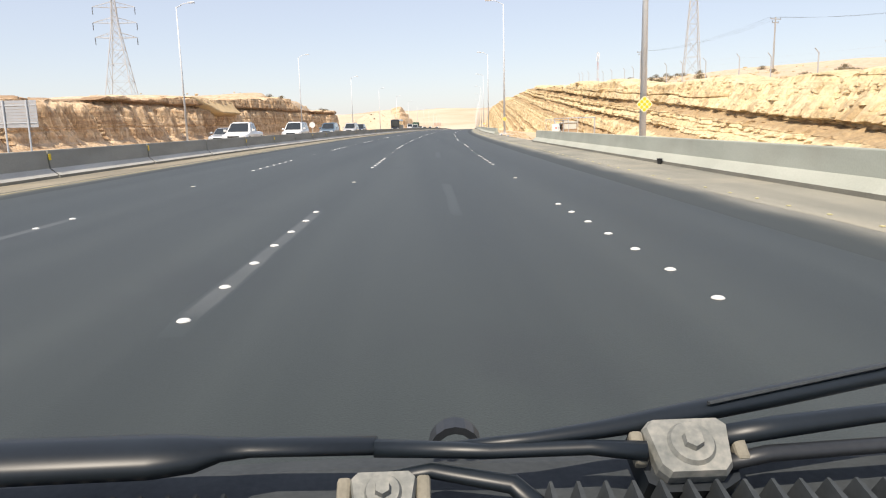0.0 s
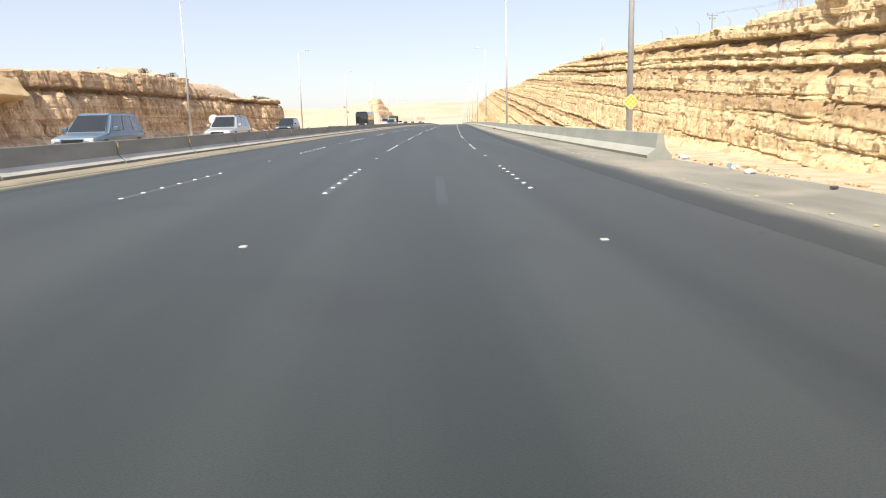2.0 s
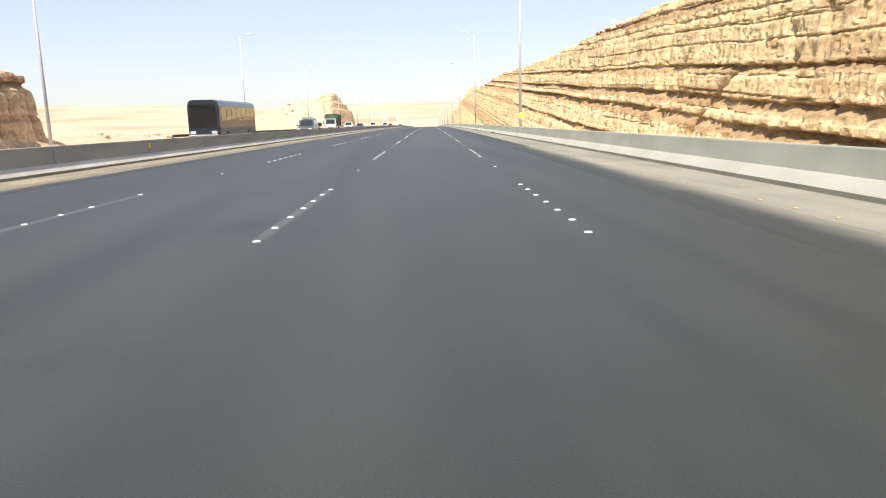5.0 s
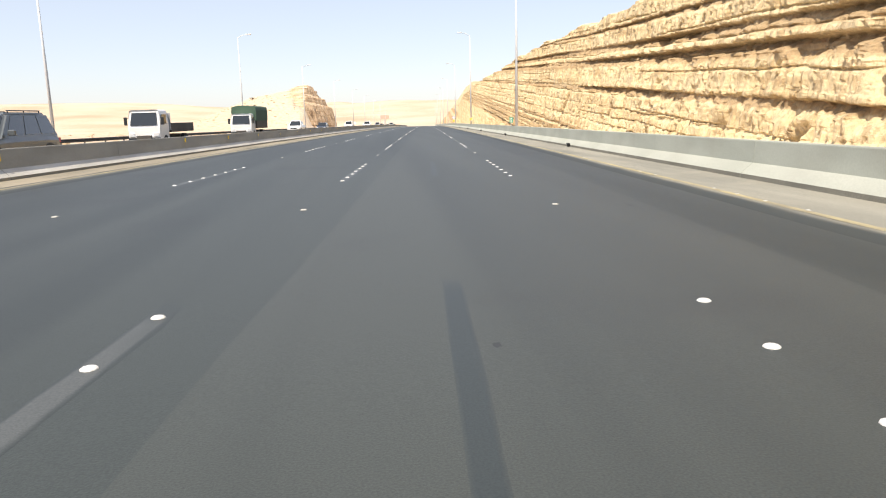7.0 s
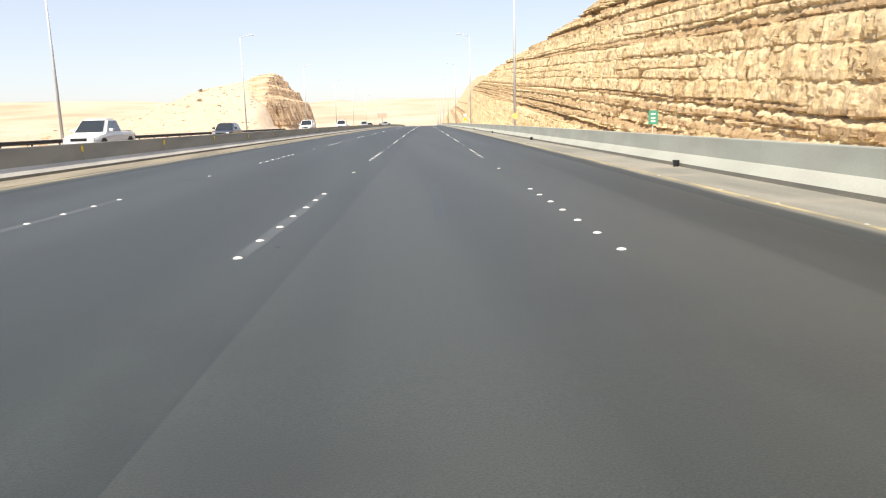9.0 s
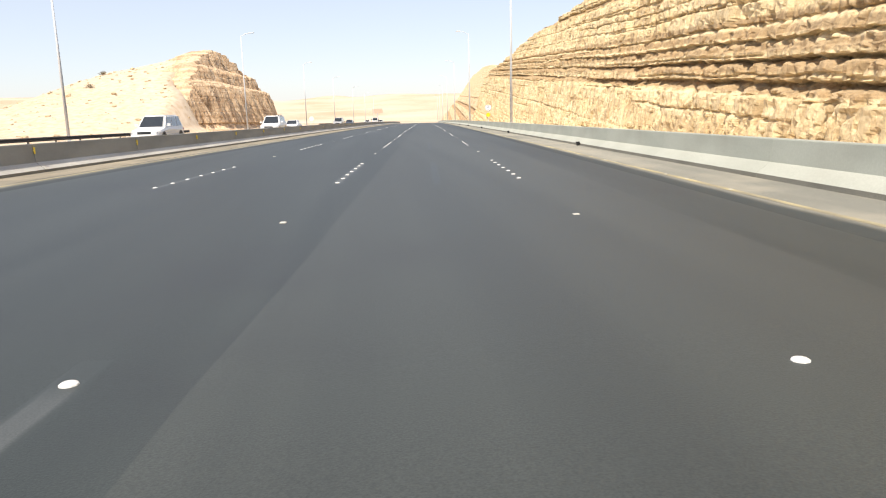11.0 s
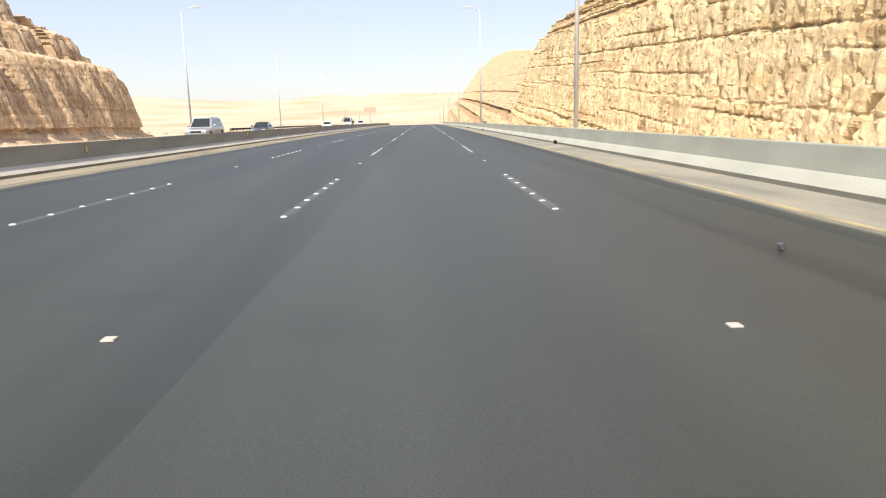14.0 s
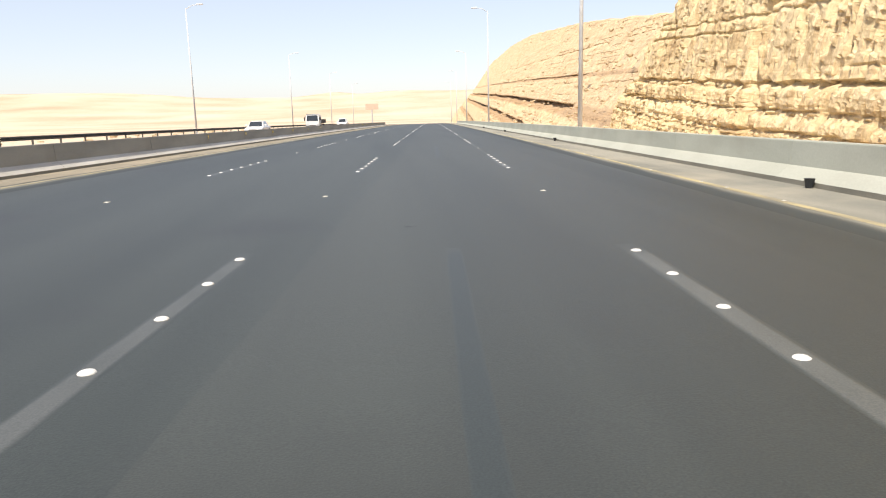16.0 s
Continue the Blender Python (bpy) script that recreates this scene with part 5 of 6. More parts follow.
drain.matrix_basis = rel(15.0, right_foot(15.0) - 0.08, 0.012)
for s in (139.5, 212.6, 236.2, 259.9, 283.4, 307.0, 330.7, 354.9, 378.4, 402.6, 425.6, 449.0, 488.5, 512.0, 535.6, 559.0):
    copy_thing(drain, rel(s, right_foot(s) - 0.08, 0.012))

# ---- steel guard rail beyond the far carriageway ----
def guard_rail(s0, s1, dz=0.0):
    top = new("guard_rail")
    wave = [(0, 0.42), (0.05, 0.47), (0.05, 0.53), (0, 0.575), (0.05, 0.62), (0.05, 0.68), (0, 0.73), (-0.012, 0.73), (0.035, 0.66), (-0.012, 0.575), (0.035, 0.50), (-0.012, 0.42)]
    ob = ribbon("rail", s0, s1, [(-28.95 + x, z + dz) for x, z in wave] + [(-28.95, 0.42 + dz)], DARK_STEEL, step=4.0, parent=top)
    bm = bmesh.new()
    box(bm, -0.06, 0.06, -0.05, 0.05, -0.12, 0.70 + dz, 0.008)
    first = part("post", bm, DARK_STEEL, top)
    first.matrix_basis = rel(s0, -29.03, 0)
    for k in range(1, int((s1 - s0) / 4.0)):
        o = new("post", first.data)
        o.parent = top
        o.matrix_basis = rel(s0 + k * 4.0, -29.03, 0)
    return tagged(top, "dull brown steel guard rail on short posts", "guard rail", kind="structure")


guard_rail(228, 416, -0.2)
guard_rail(526, 700)

# ---- pylons, masts and poles on the high ground ----
def land(s, x):
    return float(terrain(np.array([float(s)]), np.array([float(x)]))[0])


def pylon(height, half, arms, label):
    """A steel lattice tower; arms: (height, half span)."""
    top = new("pylon")
    waist = height * 0.66

    def leg_at(z, sx, sy):
        k = half + (half * 0.22 - half) * min(z / waist, 1.0)
        k = k if z <= waist else half * 0.22 * (1 - 0.75 * (z - waist) / (height - waist))
        return Vector((sx * k, sy * k, z))

    for sx, sy in ((1, 1), (1, -1), (-1, -1), (-1, 1)):
        bm = bmesh.new()
        tube(bm, leg_at(-1.5, sx, sy), leg_at(waist, sx, sy), 0.13, 0.10, 4)
        tube(bm, leg_at(waist, sx, sy), leg_at(height, sx, sy), 0.10, 0.07, 4)
        part("leg", bm, STEEL, top)
    levels, z = [0.0], 0.0
    while z < height - 1.0:
        z += max(1.6, 5.2 * (1 - z / height))
        levels.append(min(z, height))
    ring = ((1, 1), (1, -1), (-1, -1), (-1, 1))
    for a, b in zip(levels, levels[1:]):
        bm = bmesh.new()
        for k in range(4):
            p, q = ring[k], ring[(k + 1) % 4]
            tube(bm, leg_at(a, *p), leg_at(b, *q), 0.055, sides=4)
            tube(bm, leg_at(a, *q), leg_at(b, *p), 0.055, sides=4)
            tube(bm, leg_at(b, *p), leg_at(b, *q), 0.05, sides=4)
        part("bracing", bm, STEEL, top)
    for z, span in arms:
        bm = bmesh.new()
        for sx in (-1, 1):
            for sy in (-1, 1):
                tube(bm, leg_at(z, sx, sy), (sx * span, 0, z + 0.2), 0.06, sides=4)
                tube(bm, leg_at(z + 1.4, sx, sy), (sx * span, 0, z + 0.2), 0.05, sides=4)
            for k in range(1, 4):
                u = k / 4
                tube(bm, leg_at(z, sx, 1).lerp(Vector((sx * span, 0, z + 0.2)), u), leg_at(z + 1.4, sx, -1).lerp(Vector((sx * span, 0, z + 0.2)), u), 0.035, sides=4)
        part("cross_arm", bm, STEEL, top)
        for sx in (-1, 1):
            bm = bmesh.new()
            for k in range(9):
                tube(bm, (sx * span, 0, z + 0.1 - k * 0.2), (sx * span, 0, z - 0.04 - k * 0.2), 0.13, 0.09, 8)
            part("insulator", bm, DARK_STEEL, top)
    return tagged(top, label, "pylon", "pylons on the plateau")


p = pylon(29.0, 3.4, ((15.8, 5.0), (19.4, 5.2), (23.2, 5.0)), "tall steel lattice pylon with three cross arms")
p.matrix_basis = rel(177, -84.4, land(177, -84.4) + 0.3, 12)
q = pylon(40.0, 2.1, ((29.0, 4.4), (32.5, 4.4), (36.0, 4.0)), "slender steel lattice pylon on the plateau")
q.matrix_basis = rel(192, 63.0, land(192, 63) + 0.3, -8)


def mast(s, x, height):
    top = new("radio_mast")
    for k in range(3):
        a = 2 * math.pi * k / 3
        bm = bmesh.new()
        tube(bm, (1.1 * math.cos(a), 1.1 * math.sin(a), -1), (0.55 * math.cos(a), 0.55 * math.sin(a), height), 0.10, 0.08, 5)
        part("leg", bm, STEEL, top)
    for k in range(int(height / 2.0)):
        z0, z1 = k * 2.0, k * 2.0 + 2.0
        r0, r1 = 1.1 - 0.55 * z0 / height, 1.1 - 0.55 * z1 / height
        bm = bmesh.new()
        for j in range(3):
            a, b = 2 * math.pi * j / 3, 2 * math.pi * (j + 1) / 3
            tube(bm, (r0 * math.cos(a), r0 * math.sin(a), z0), (r1 * math.cos(b), r1 * math.sin(b), z1), 0.05, sides=4)
            tube(bm, (r1 * math.cos(a), r1 * math.sin(a), z1), (r1 * math.cos(b), r1 * math.sin(b), z1), 0.05, sides=4)
        part("bracing", bm, RED if (k // 3) % 2 == 0 else SIGN_WHITE, top)
    for k in range(6):
        a = 2 * math.pi * k / 6
        bm = bmesh.new()
        box(bm, 0.95 * math.cos(a) - 0.16, 0.95 * math.cos(a) + 0.16, 0.95 * math.sin(a) - 0.16, 0.95 * math.sin(a) + 0.16, height - 2.8 - 3 * (k % 2), height - 0.4 - 3 * (k % 2), 0.04)
        part("antenna", bm, SIGN_WHITE, top, "white panel antenna")
    top.matrix_basis = rel(s, x, land(s, x))
    return tagged(top, "red and white lattice radio mast with panel antennas", "radio mast")


mast(515, 93.6, 36.0)


def utility_pole(s, x, height):
    top = new("utility_pole")
    bm = bmesh.new()
    tube(bm, (0, 0, -1), (0, 0, height), 0.17, 0.11, 8)
    part("pole", bm, POLE_GREY, top)
    for z, w in ((height - 0.35, 1.3), (height - 1.0, 0.75)):
        bm = bmesh.new()
        box(bm, -w, w, -0.07, 0.07, z - 0.07, z + 0.07, 0.01)
        part("cross_arm", bm, POLE_GREY, top)
        for px in (-w * 0.9, 0, w * 0.9):
            bm = bmesh.new()
            tube(bm, (px, 0, z + 0.07), (px, 0, z + 0.32), 0.06, 0.04, 6)
            part("insulator", bm, DARK_STEEL, top)
    top.matrix_basis = rel(s, x, land(s, x), 25)
    return tagged(top, "grey utility pole with two cross arms", "utility pole", "utility poles on the plateau")


POLES = ((198, 51, 8.6), (132, 60, 9.0), (70, 70, 9.0))
for s, x, h in POLES:
    utility_pole(s, x, h)
for off in (-1.1, 0.0, 1.1):
    for (sa, xa, ha), (sb, xb, hb) in zip(POLES, POLES[1:]):
        a, b = W(sa, xa + off, land(sa, xa) + ha), W(sb, xb + off, land(sb, xb) + hb)
        cu = bpy.data.curves.new("cable", "CURVE")
        cu.dimensions, cu.bevel_depth, cu.bevel_resolution = "3D", 0.009, 1
        sp = cu.splines.new("POLY")
        sp.points.add(12)
        for k in range(13):
            v = a.lerp(b, k / 12)
            sp.points[k].co = (v.x, v.y, v.z - 1.4 * 4 * (k / 12) * (1 - k / 12), 1)
        cu.materials.append(DARK_STEEL)
        tagged(new("power_cable", cu), "thin sagging power cable between utility poles", "cable", "power cables")

# ---- wire fence along the plateau's edge ----
fence = new("wire_fence")
FENCE = [37.3 + 7.1 * k for k in range(16)]
bm = bmesh.new()
tube(bm, (0, 0, -0.5), (0, 0, 2.2), 0.05, 0.045, 6)
tube(bm, (0, 0, 2.18), (-0.28, 0, 2.5), 0.045, 0.035, 6)
post_mesh = part("post", bm, STEEL, fence)
for k, s in enumerate(FENCE):
    o = post_mesh if k == 0 else new("post", post_mesh.data)
    o.parent = fence
    o.matrix_basis = rel(s, 26 + 0.4 * (k % 3 == 0), land(s, 26), 0)
for z in (0.5, 1.1, 1.7, 2.15):
    bm = bmesh.new()
    for a, b in zip(FENCE, FENCE[1:]):
        tube(bm, W(a, 26, land(a, 26) + z), W(b, 26, land(b, 26) + z), 0.004, sides=3)
    part("wire", bm, STEEL, fence)
tagged(fence, "thin wire fence with cranked steel posts on the plateau", "fence")

# ---- switch cabinets and pipe frame in the gap of the barrier ----
cabinet = new("switch_cabinet")
bm = bmesh.new()
box(bm, -0.55, 0.55, -0.45, 0.45, 0.06, 1.12, 0.02)
part("body", bm, RUST, cabinet, "rust-streaked cream steel box")
bm = bmesh.new()
loft(bm, [[(x, y, z) for x, z in ((-0.60, 1.12), (-0.58, 1.20), (0.0, 1.27), (0.58, 1.20), (0.60, 1.12))] for y in (-0.50, 0.50)])
part("roof", bm, CREAM, cabinet)
bm = bmesh.new()
box(bm, -0.50, 0.50, -0.48, -0.455, 0.62, 1.04, 0.004)
part("panel", bm, CREAM, cabinet, "faded green and white panel")
bm = bmesh.new()
box(bm, -0.6, 0.6, -0.5, 0.5, -0.12, 0.06, 0.01)
part("plinth", bm, CONCRETE, cabinet)
cabinet.matrix_basis = rel(54.3, 11.0, 0.0)
tagged(cabinet, "rusty cream switch cabinet on a concrete plinth", "cabinet")
meter = new("meter_cabinet")
for x0, x1, y0, y1 in ((-0.36, -0.33, -0.25, 0.25), (0.33, 0.36, -0.25, 0.25), (-0.33, 0.33, 0.22, 0.25)):
    bm = bmesh.new()
    box(bm, x0, x1, y0, y1, -0.06, 1.08, 0.004)
    part("side_panel", bm, SIGN_WHITE, meter)
bm = bmesh.new()
box(bm, -0.37, 0.37, -0.27, 0.26, 1.08, 1.12, 0.01)
part("roof", bm, SIGN_WHITE, meter)
# black block added for the dark of the open cabinet
bm = bmesh.new()
box(bm, -0.30, 0.30, 0.05, 0.21, 0.15, 0.95, 0.01)
part("opening_block", bm, BLACK_PLASTIC, meter, "black block inside the open cabinet")
bm = bmesh.new()
box(bm, -0.66, 0.0, -0.015, 0.015, 0.04, 1.06, 0.006)
door = part("door", bm, SIGN_WHITE, meter, "white door hanging open")
door.matrix_basis = Matrix.Translation((-0.345, -0.26, 0)) @ Matrix.Rotation(radians(-12), 4, "Z")
bm = bmesh.new()
box(bm, -0.38, -0.26, -0.022, -0.016, 0.66, 0.78)
part("warning_label", bm, RED, door, "red warning label")
meter.matrix_basis = rel(55.6, 10.75, 0.0)
tagged(meter, "white meter cabinet with its door open", "cabinet")

pipes = new("pipe_frame")
for s, x in ((46.5, 11.4), (50.0, 10.2), (53.0, 10.3), (57.0, 10.2), (60.5, 10.4), (64.5, 10.5), (50.0, 12.2), (57.0, 12.2)):
    bm = bmesh.new()
    tube(bm, W(s, x, land(s, x) - 0.05), W(s, x, 1.52), 0.028, sides=6)
    part("upright", bm, STEEL, pipes)
for a, b in (((46.5, 11.4, 1.45), (50.0, 10.2, 1.5)), ((50.0, 10.2, 1.5), (57.0, 10.2, 1.48)), ((57.0, 10.2, 1.48), (64.9, 10.5, 1.42)), ((50.0, 12.2, 1.5), (57.0, 12.2, 1.5)), ((50.0, 10.2, 1.5), (50.0, 12.2, 1.5)), ((57.0, 10.2, 1.5), (57.0, 12.2, 1.5)), ((50.0, 10.2, 1.30), (60.5, 10.4, 1.32)), ((57.0, 10.2, 1.3), (53.0, 10.3, 0.2))):
    bm = bmesh.new()
    tube(bm, W(*a), W(*b), 0.026, sides=6)
    part("rail", bm, STEEL, pipes)
tagged(pipes, "frame of grey steel pipes round the cabinets", "pipe frame")
bs, bc = np.meshgrid(np.linspace(50, 62, 49), np.linspace(0, 1, 17), indexing="ij")
bank_h = np.sin(np.pi * bc) ** 0.8 * (0.18 + 0.22 * smooth01((bs - 54) / 8)) * np.sin(np.pi * np.clip((bs - 50) / 12, 0, 1)) ** 0.5
bank_x = 8.7 + 3.2 * bc + 0.5 * (fbm(bs * 0.4, bc, 61) - 0.47)
bank = mesh_object("sand_bank", warp(bs, bank_x, terrain(bs, bank_x) - 0.06 + bank_h * (0.8 + 0.5 * fbm(bs * 0.9, bc * 4, 62))), [f[::-1] for f in grid_faces(49, 17)], SAND, True)
tagged(bank, "low bank of blown sand against the cut", "sand bank", kind="structure")
plank = new("board")
bm = bmesh.new()
box(bm, -0.55, 0.55, -0.14, 0.14, 0.0, 0.05, 0.012)
part("plank", bm, DARK_STEEL, plank)
plank.matrix_basis = rel(48.1, 6.9, -0.09, 20)
tagged(plank, "dark plank lying on the sand", "plank")

# ---- litter on the open verge ----
LITTER = {"bottle": material("blue_plastic", [(0.16, 0.26, 0.42), (0.40, 0.50, 0.62)], 0.25, scale=8.0), "bag": material("white_plastic", [(0.55, 0.55, 0.53), (0.74, 0.74, 0.72)], 0.5, scale=9.0), "can": material("dark_litter", [(0.05, 0.05, 0.07), (0.16, 0.14, 0.15)], 0.45, scale=9.0)}


def litter(kind, s, x, size, spin, label):
    dice_ = random.Random(int(s * 10))
    top = new({"bottle": "plastic_bottle", "bag": "plastic_bag", "can": "crushed_can"}[kind])
    bm = bmesh.new()
    if kind == "bag":
        bmesh.ops.create_icosphere(bm, subdivisions=2, radius=size)
        for v in bm.verts:
            v.co *= dice_.uniform(0.6, 1.2)
            v.co.z = max(-0.3 * size, v.co.z * 0.5)
        part("film", bm, LITTER[kind], top)
        lift = 0.3 * size
    else:
        tube(bm, (-size, 0, size * 0.42), (size * 0.6, 0, size * 0.40), size * 0.40, size * 0.36, 10)
        part("body", bm, LITTER[kind], top)
        bm = bmesh.new()
        tube(bm, (size * 0.6, 0, size * 0.40), (size * 0.95, 0, size * 0.38), size * 0.34, size * 0.15, 10)
        part("neck" if kind == "bottle" else "rim", bm, LITTER[kind], top)
        lift = 0.0
    top.matrix_basis = rel(s, x, land(s, x) + lift if x > 6.9 else 0.014 + lift, spin)
    tagged(top, label, "litter", "litter on the verge")


for kind, s, x, size, spin, label in (("bag", 74.9, 6.9, 0.16, 10, "crumpled white plastic bag lying on the sand"), ("can", 74.0, 7.3, 0.09, 50, "crushed dark can lying on the sand"), ("bottle", 71.5, 6.75, 0.14, 65, "pale blue plastic bottle lying on the sand"),
                                      ("bag", 69.9, 6.5, 0.12, 30, "torn white plastic scrap at the shoulder's edge"), ("can", 66.6, 6.4, 0.08, 20, "crushed dark can at the shoulder's edge"), ("bag", 73.0, 7.5, 0.13, 80, "crumpled white plastic bag beside the barrier's end"),
                                      ("can", 423.3, 3.3, 0.07, 80, "small crushed can lying on the asphalt"), ("bottle", 61.5, 6.6, 0.12, 120, "pale blue plastic bottle on the sand"), ("bag", 56.5, 7.0, 0.11, 45, "torn white plastic scrap on the sand")):
    litter(kind, s, x, size, spin, label)

# ---- hoarding far ahead ----
BLEACHED = material("bleached_panel", [(0.46, 0.34, 0.27), (0.56, 0.44, 0.36)], 0.8, scale=0.6)
hoarding = new("hoarding")
bm = bmesh.new()
tube(bm, (0, 0, -4), (0, 0, 14.0), 0.6, 0.5, 12)
part("column", bm, STEEL, hoarding)
bm = bmesh.new()
box(bm, -5.0, 5.0, -0.5, 0.5, 13.0, 17.5, 0.1)
part("panel", bm, BLEACHED, hoarding, "sun-bleached brown panel")
hoarding.matrix_basis = rel(1050, -46.6, land(1050, -46.6))
tagged(hoarding, "large sun-bleached hoarding on a single column", "hoarding")

# ---- loose stones, rubble and dry shrubs ----
def stone_mesh(k):
    r = random.Random(k)
    bm = bmesh.new()
    bmesh.ops.create_icosphere(bm, subdivisions=1, radius=1.0)
    for v in bm.verts:
        v.co *= r.uniform(0.65, 1.2)
        v.co.z *= 0.62
    bm.verts.index_update()
    out = [tuple(v.co) for v in bm.verts], [[v.index for v in f.verts] for f in bm.faces]
    bm.free()
    return out


KINDS = [stone_mesh(k) for k in range(6)]


def scatter(name, spots, mat, label):
    verts, faces = [], []
    for s, x, z, size, spin, k in spots:
        v, f = KINDS[k % 6]
        base, c, d, o = len(verts), math.cos(spin) * size, math.sin(spin) * size, W(s, x, z)
        verts += [(o.x + a * c - b * d, o.y + a * d + b * c, o.z + e * size) for a, b, e in v]
        faces += [[base + i for i in g] for g in f]
    return tagged(mesh_object(name, verts, faces, mat), label, "stones", kind="stuff")


dice = random.Random(77)
spots = []
for _ in range(2600):
    s = dice.uniform(-20, 535)
    x = 12.9 - abs(dice.gauss(0, 1.6))
    if x > 7.3:
        size = 0.04 + 0.22 * dice.random() ** 4
        spots.append((s, x, land(s, x) + size * 0.2, size, dice.uniform(0, 6.28), dice.randrange(6)))
for _ in range(500):
    s, x = dice.uniform(43, 83), dice.uniform(6.6, 11.5)
    size = 0.02 + 0.10 * dice.random() ** 3
    spots.append((s, x, land(s, x) + size * 0.2, size, dice.uniform(0, 6.28), dice.randrange(6)))
scatter("rubble", spots, STONE, "loose sandstone rubble along the foot of the cut")
spots = []
for _ in range(1500):
    s, x = dice.uniform(10, 330), 17.5 + dice.random() ** 2 * 45
    x += 0.36 * float(level(RIGHT_TOP, s))
    size = 0.10 + 0.45 * dice.random() ** 4
    spots.append((s, x, land(s, x) + size * 0.15, size, dice.uniform(0, 6.28), dice.randrange(6)))
for _ in range(900):
    s, x = dice.uniform(225, 640), -31 - dice.random() ** 1.6 * 130
    size = 0.12 + 0.55 * dice.random() ** 4
    spots.append((s, x, land(s, x) + size * 0.15, size, dice.uniform(0, 6.28), dice.randrange(6)))
for _ in range(700):
    s, x = dice.uniform(20, 214), -41.5 - dice.random() ** 1.6 * 60
    size = 0.10 + 0.5 * dice.random() ** 4
    spots.append((s, x, land(s, x) + size * 0.15, size, dice.uniform(0, 6.28), dice.randrange(6)))
for _ in range(420):
    s, x = dice.uniform(430, 476), -38 - dice.random() ** 1.3 * 50
    size = 0.08 + 0.35 * dice.random() ** 3
    spots.append((s, x, land(s, x) + size * 0.1, size, dice.uniform(0, 6.28), dice.randrange(6)))
for _ in range(800):
    s, z = dice.uniform(532, 720), dice.random() ** 1.5
    z *= float(level(SPUR_TOP, s)) * 0.95
    size = 0.06 + 0.4 * dice.random() ** 5
    spots.append((s, 14.6 + float(level([(560, 0.8), (640, 0.74), (800, 0.66)], s)) * z, z, size, dice.uniform(0, 6.28), dice.randrange(6)))
scatter("stones", spots, STONE, "scattered weathered stones on the sand")


def shrub(seed, size):
    r = random.Random(seed)
    top = new("shrub")
    bm = bmesh.new()
    for _ in range(26):
        a, e = r.uniform(0, 6.28), r.uniform(0.3, 1.3)
        d = Vector((math.cos(a) * math.cos(e), math.sin(a) * math.cos(e), math.sin(e))) * size * r.uniform(0.6, 1.0)
        tube(bm, (0, 0, -0.05), d, 0.018 * size, 0.006 * size, 3)
    part("twigs", bm, TIMBER, top)
    bm = bmesh.new()
    for _ in range(420):
        a, e, q = r.uniform(0, 6.28), r.uniform(0.05, 1.45), r.uniform(0.45, 1.05) * size
        c = Vector((math.cos(a) * math.cos(e), math.sin(a) * math.cos(e), 0.75 * math.sin(e))) * q
        u = Vector((r.uniform(-1, 1), r.uniform(-1, 1), r.uniform(-1, 1))).normalized() * size * 0.07
        w = Vector((r.uniform(-1, 1), r.uniform(-1, 1), r.uniform(-1, 1))).normalized() * size * 0.035
        bm.faces.new([bm.verts.new(c - u), bm.verts.new(c + w), bm.verts.new(c + u), bm.verts.new(c - w)])
    part("leaves", bm, SHRUB, top)
    return tagged(top, "low dry desert shrub on the plateau", "shrub", "shrubs on the plateau")


first = shrub(1, 1.0)
first.matrix_basis = rel(75, 24, land(75, 24))
for k in range(26):
    s, x = dice.uniform(30, 190), dice.uniform(24, 58)
    copy_thing(first, rel(s, x, land(s, x), dice.uniform(0, 360)))
for s, x in ((178, -46), (470, -62), (455, -58), (96, -47), (118, -46)):
    copy_thing(first, rel(s, x, land(s, x), dice.uniform(0, 360)))
for s, x in ((199.5, -38.3), (204.5, -38.6), (206.0, -38.2), (211.0, -38.8), (158.5, -38.6), (150, -38.9)):
    copy_thing(first, rel(s, x, float(level(LEFT_TOP, s)) + 0.05, dice.uniform(0, 360)))

# ---- the front of the van from which the road is seen, where it stands at the outset ----
VAN = rel(START + DRIVE[0][1], DRIVE[0][2], 0.0)
NOSE_PAINT = material("grey_van_paint", [(0.10, 0.115, 0.12), (0.17, 0.185, 0.19)], 0.4, scale=1.5, coat=0.5)
OLD_ALLOY = material("dusty_cast_alloy", [(0.11, 0.12, 0.115), (0.20, 0.205, 0.19), (0.32, 0.31, 0.275)], 0.7, 0.1, scale=25.0, fine=5.0, bump=0.3, depth=0.002)
GLOSS_BLACK = material("scuffed_black_paint", [(0.003, 0.006, 0.009), (0.008, 0.013, 0.018)], 0.42, scale=14.0, fine=9.0, bump=0.08, depth=0.001)
COWL_GREY = material("dusty_grey_plastic", [(0.016, 0.021, 0.025), (0.045, 0.052, 0.056)], 0.75, scale=12.0, fine=10.0, bump=0.2, depth=0.002)
TAN_DUST = material("tan_dust", [(0.15, 0.14, 0.11), (0.24, 0.22, 0.175)], 0.9, scale=20.0)


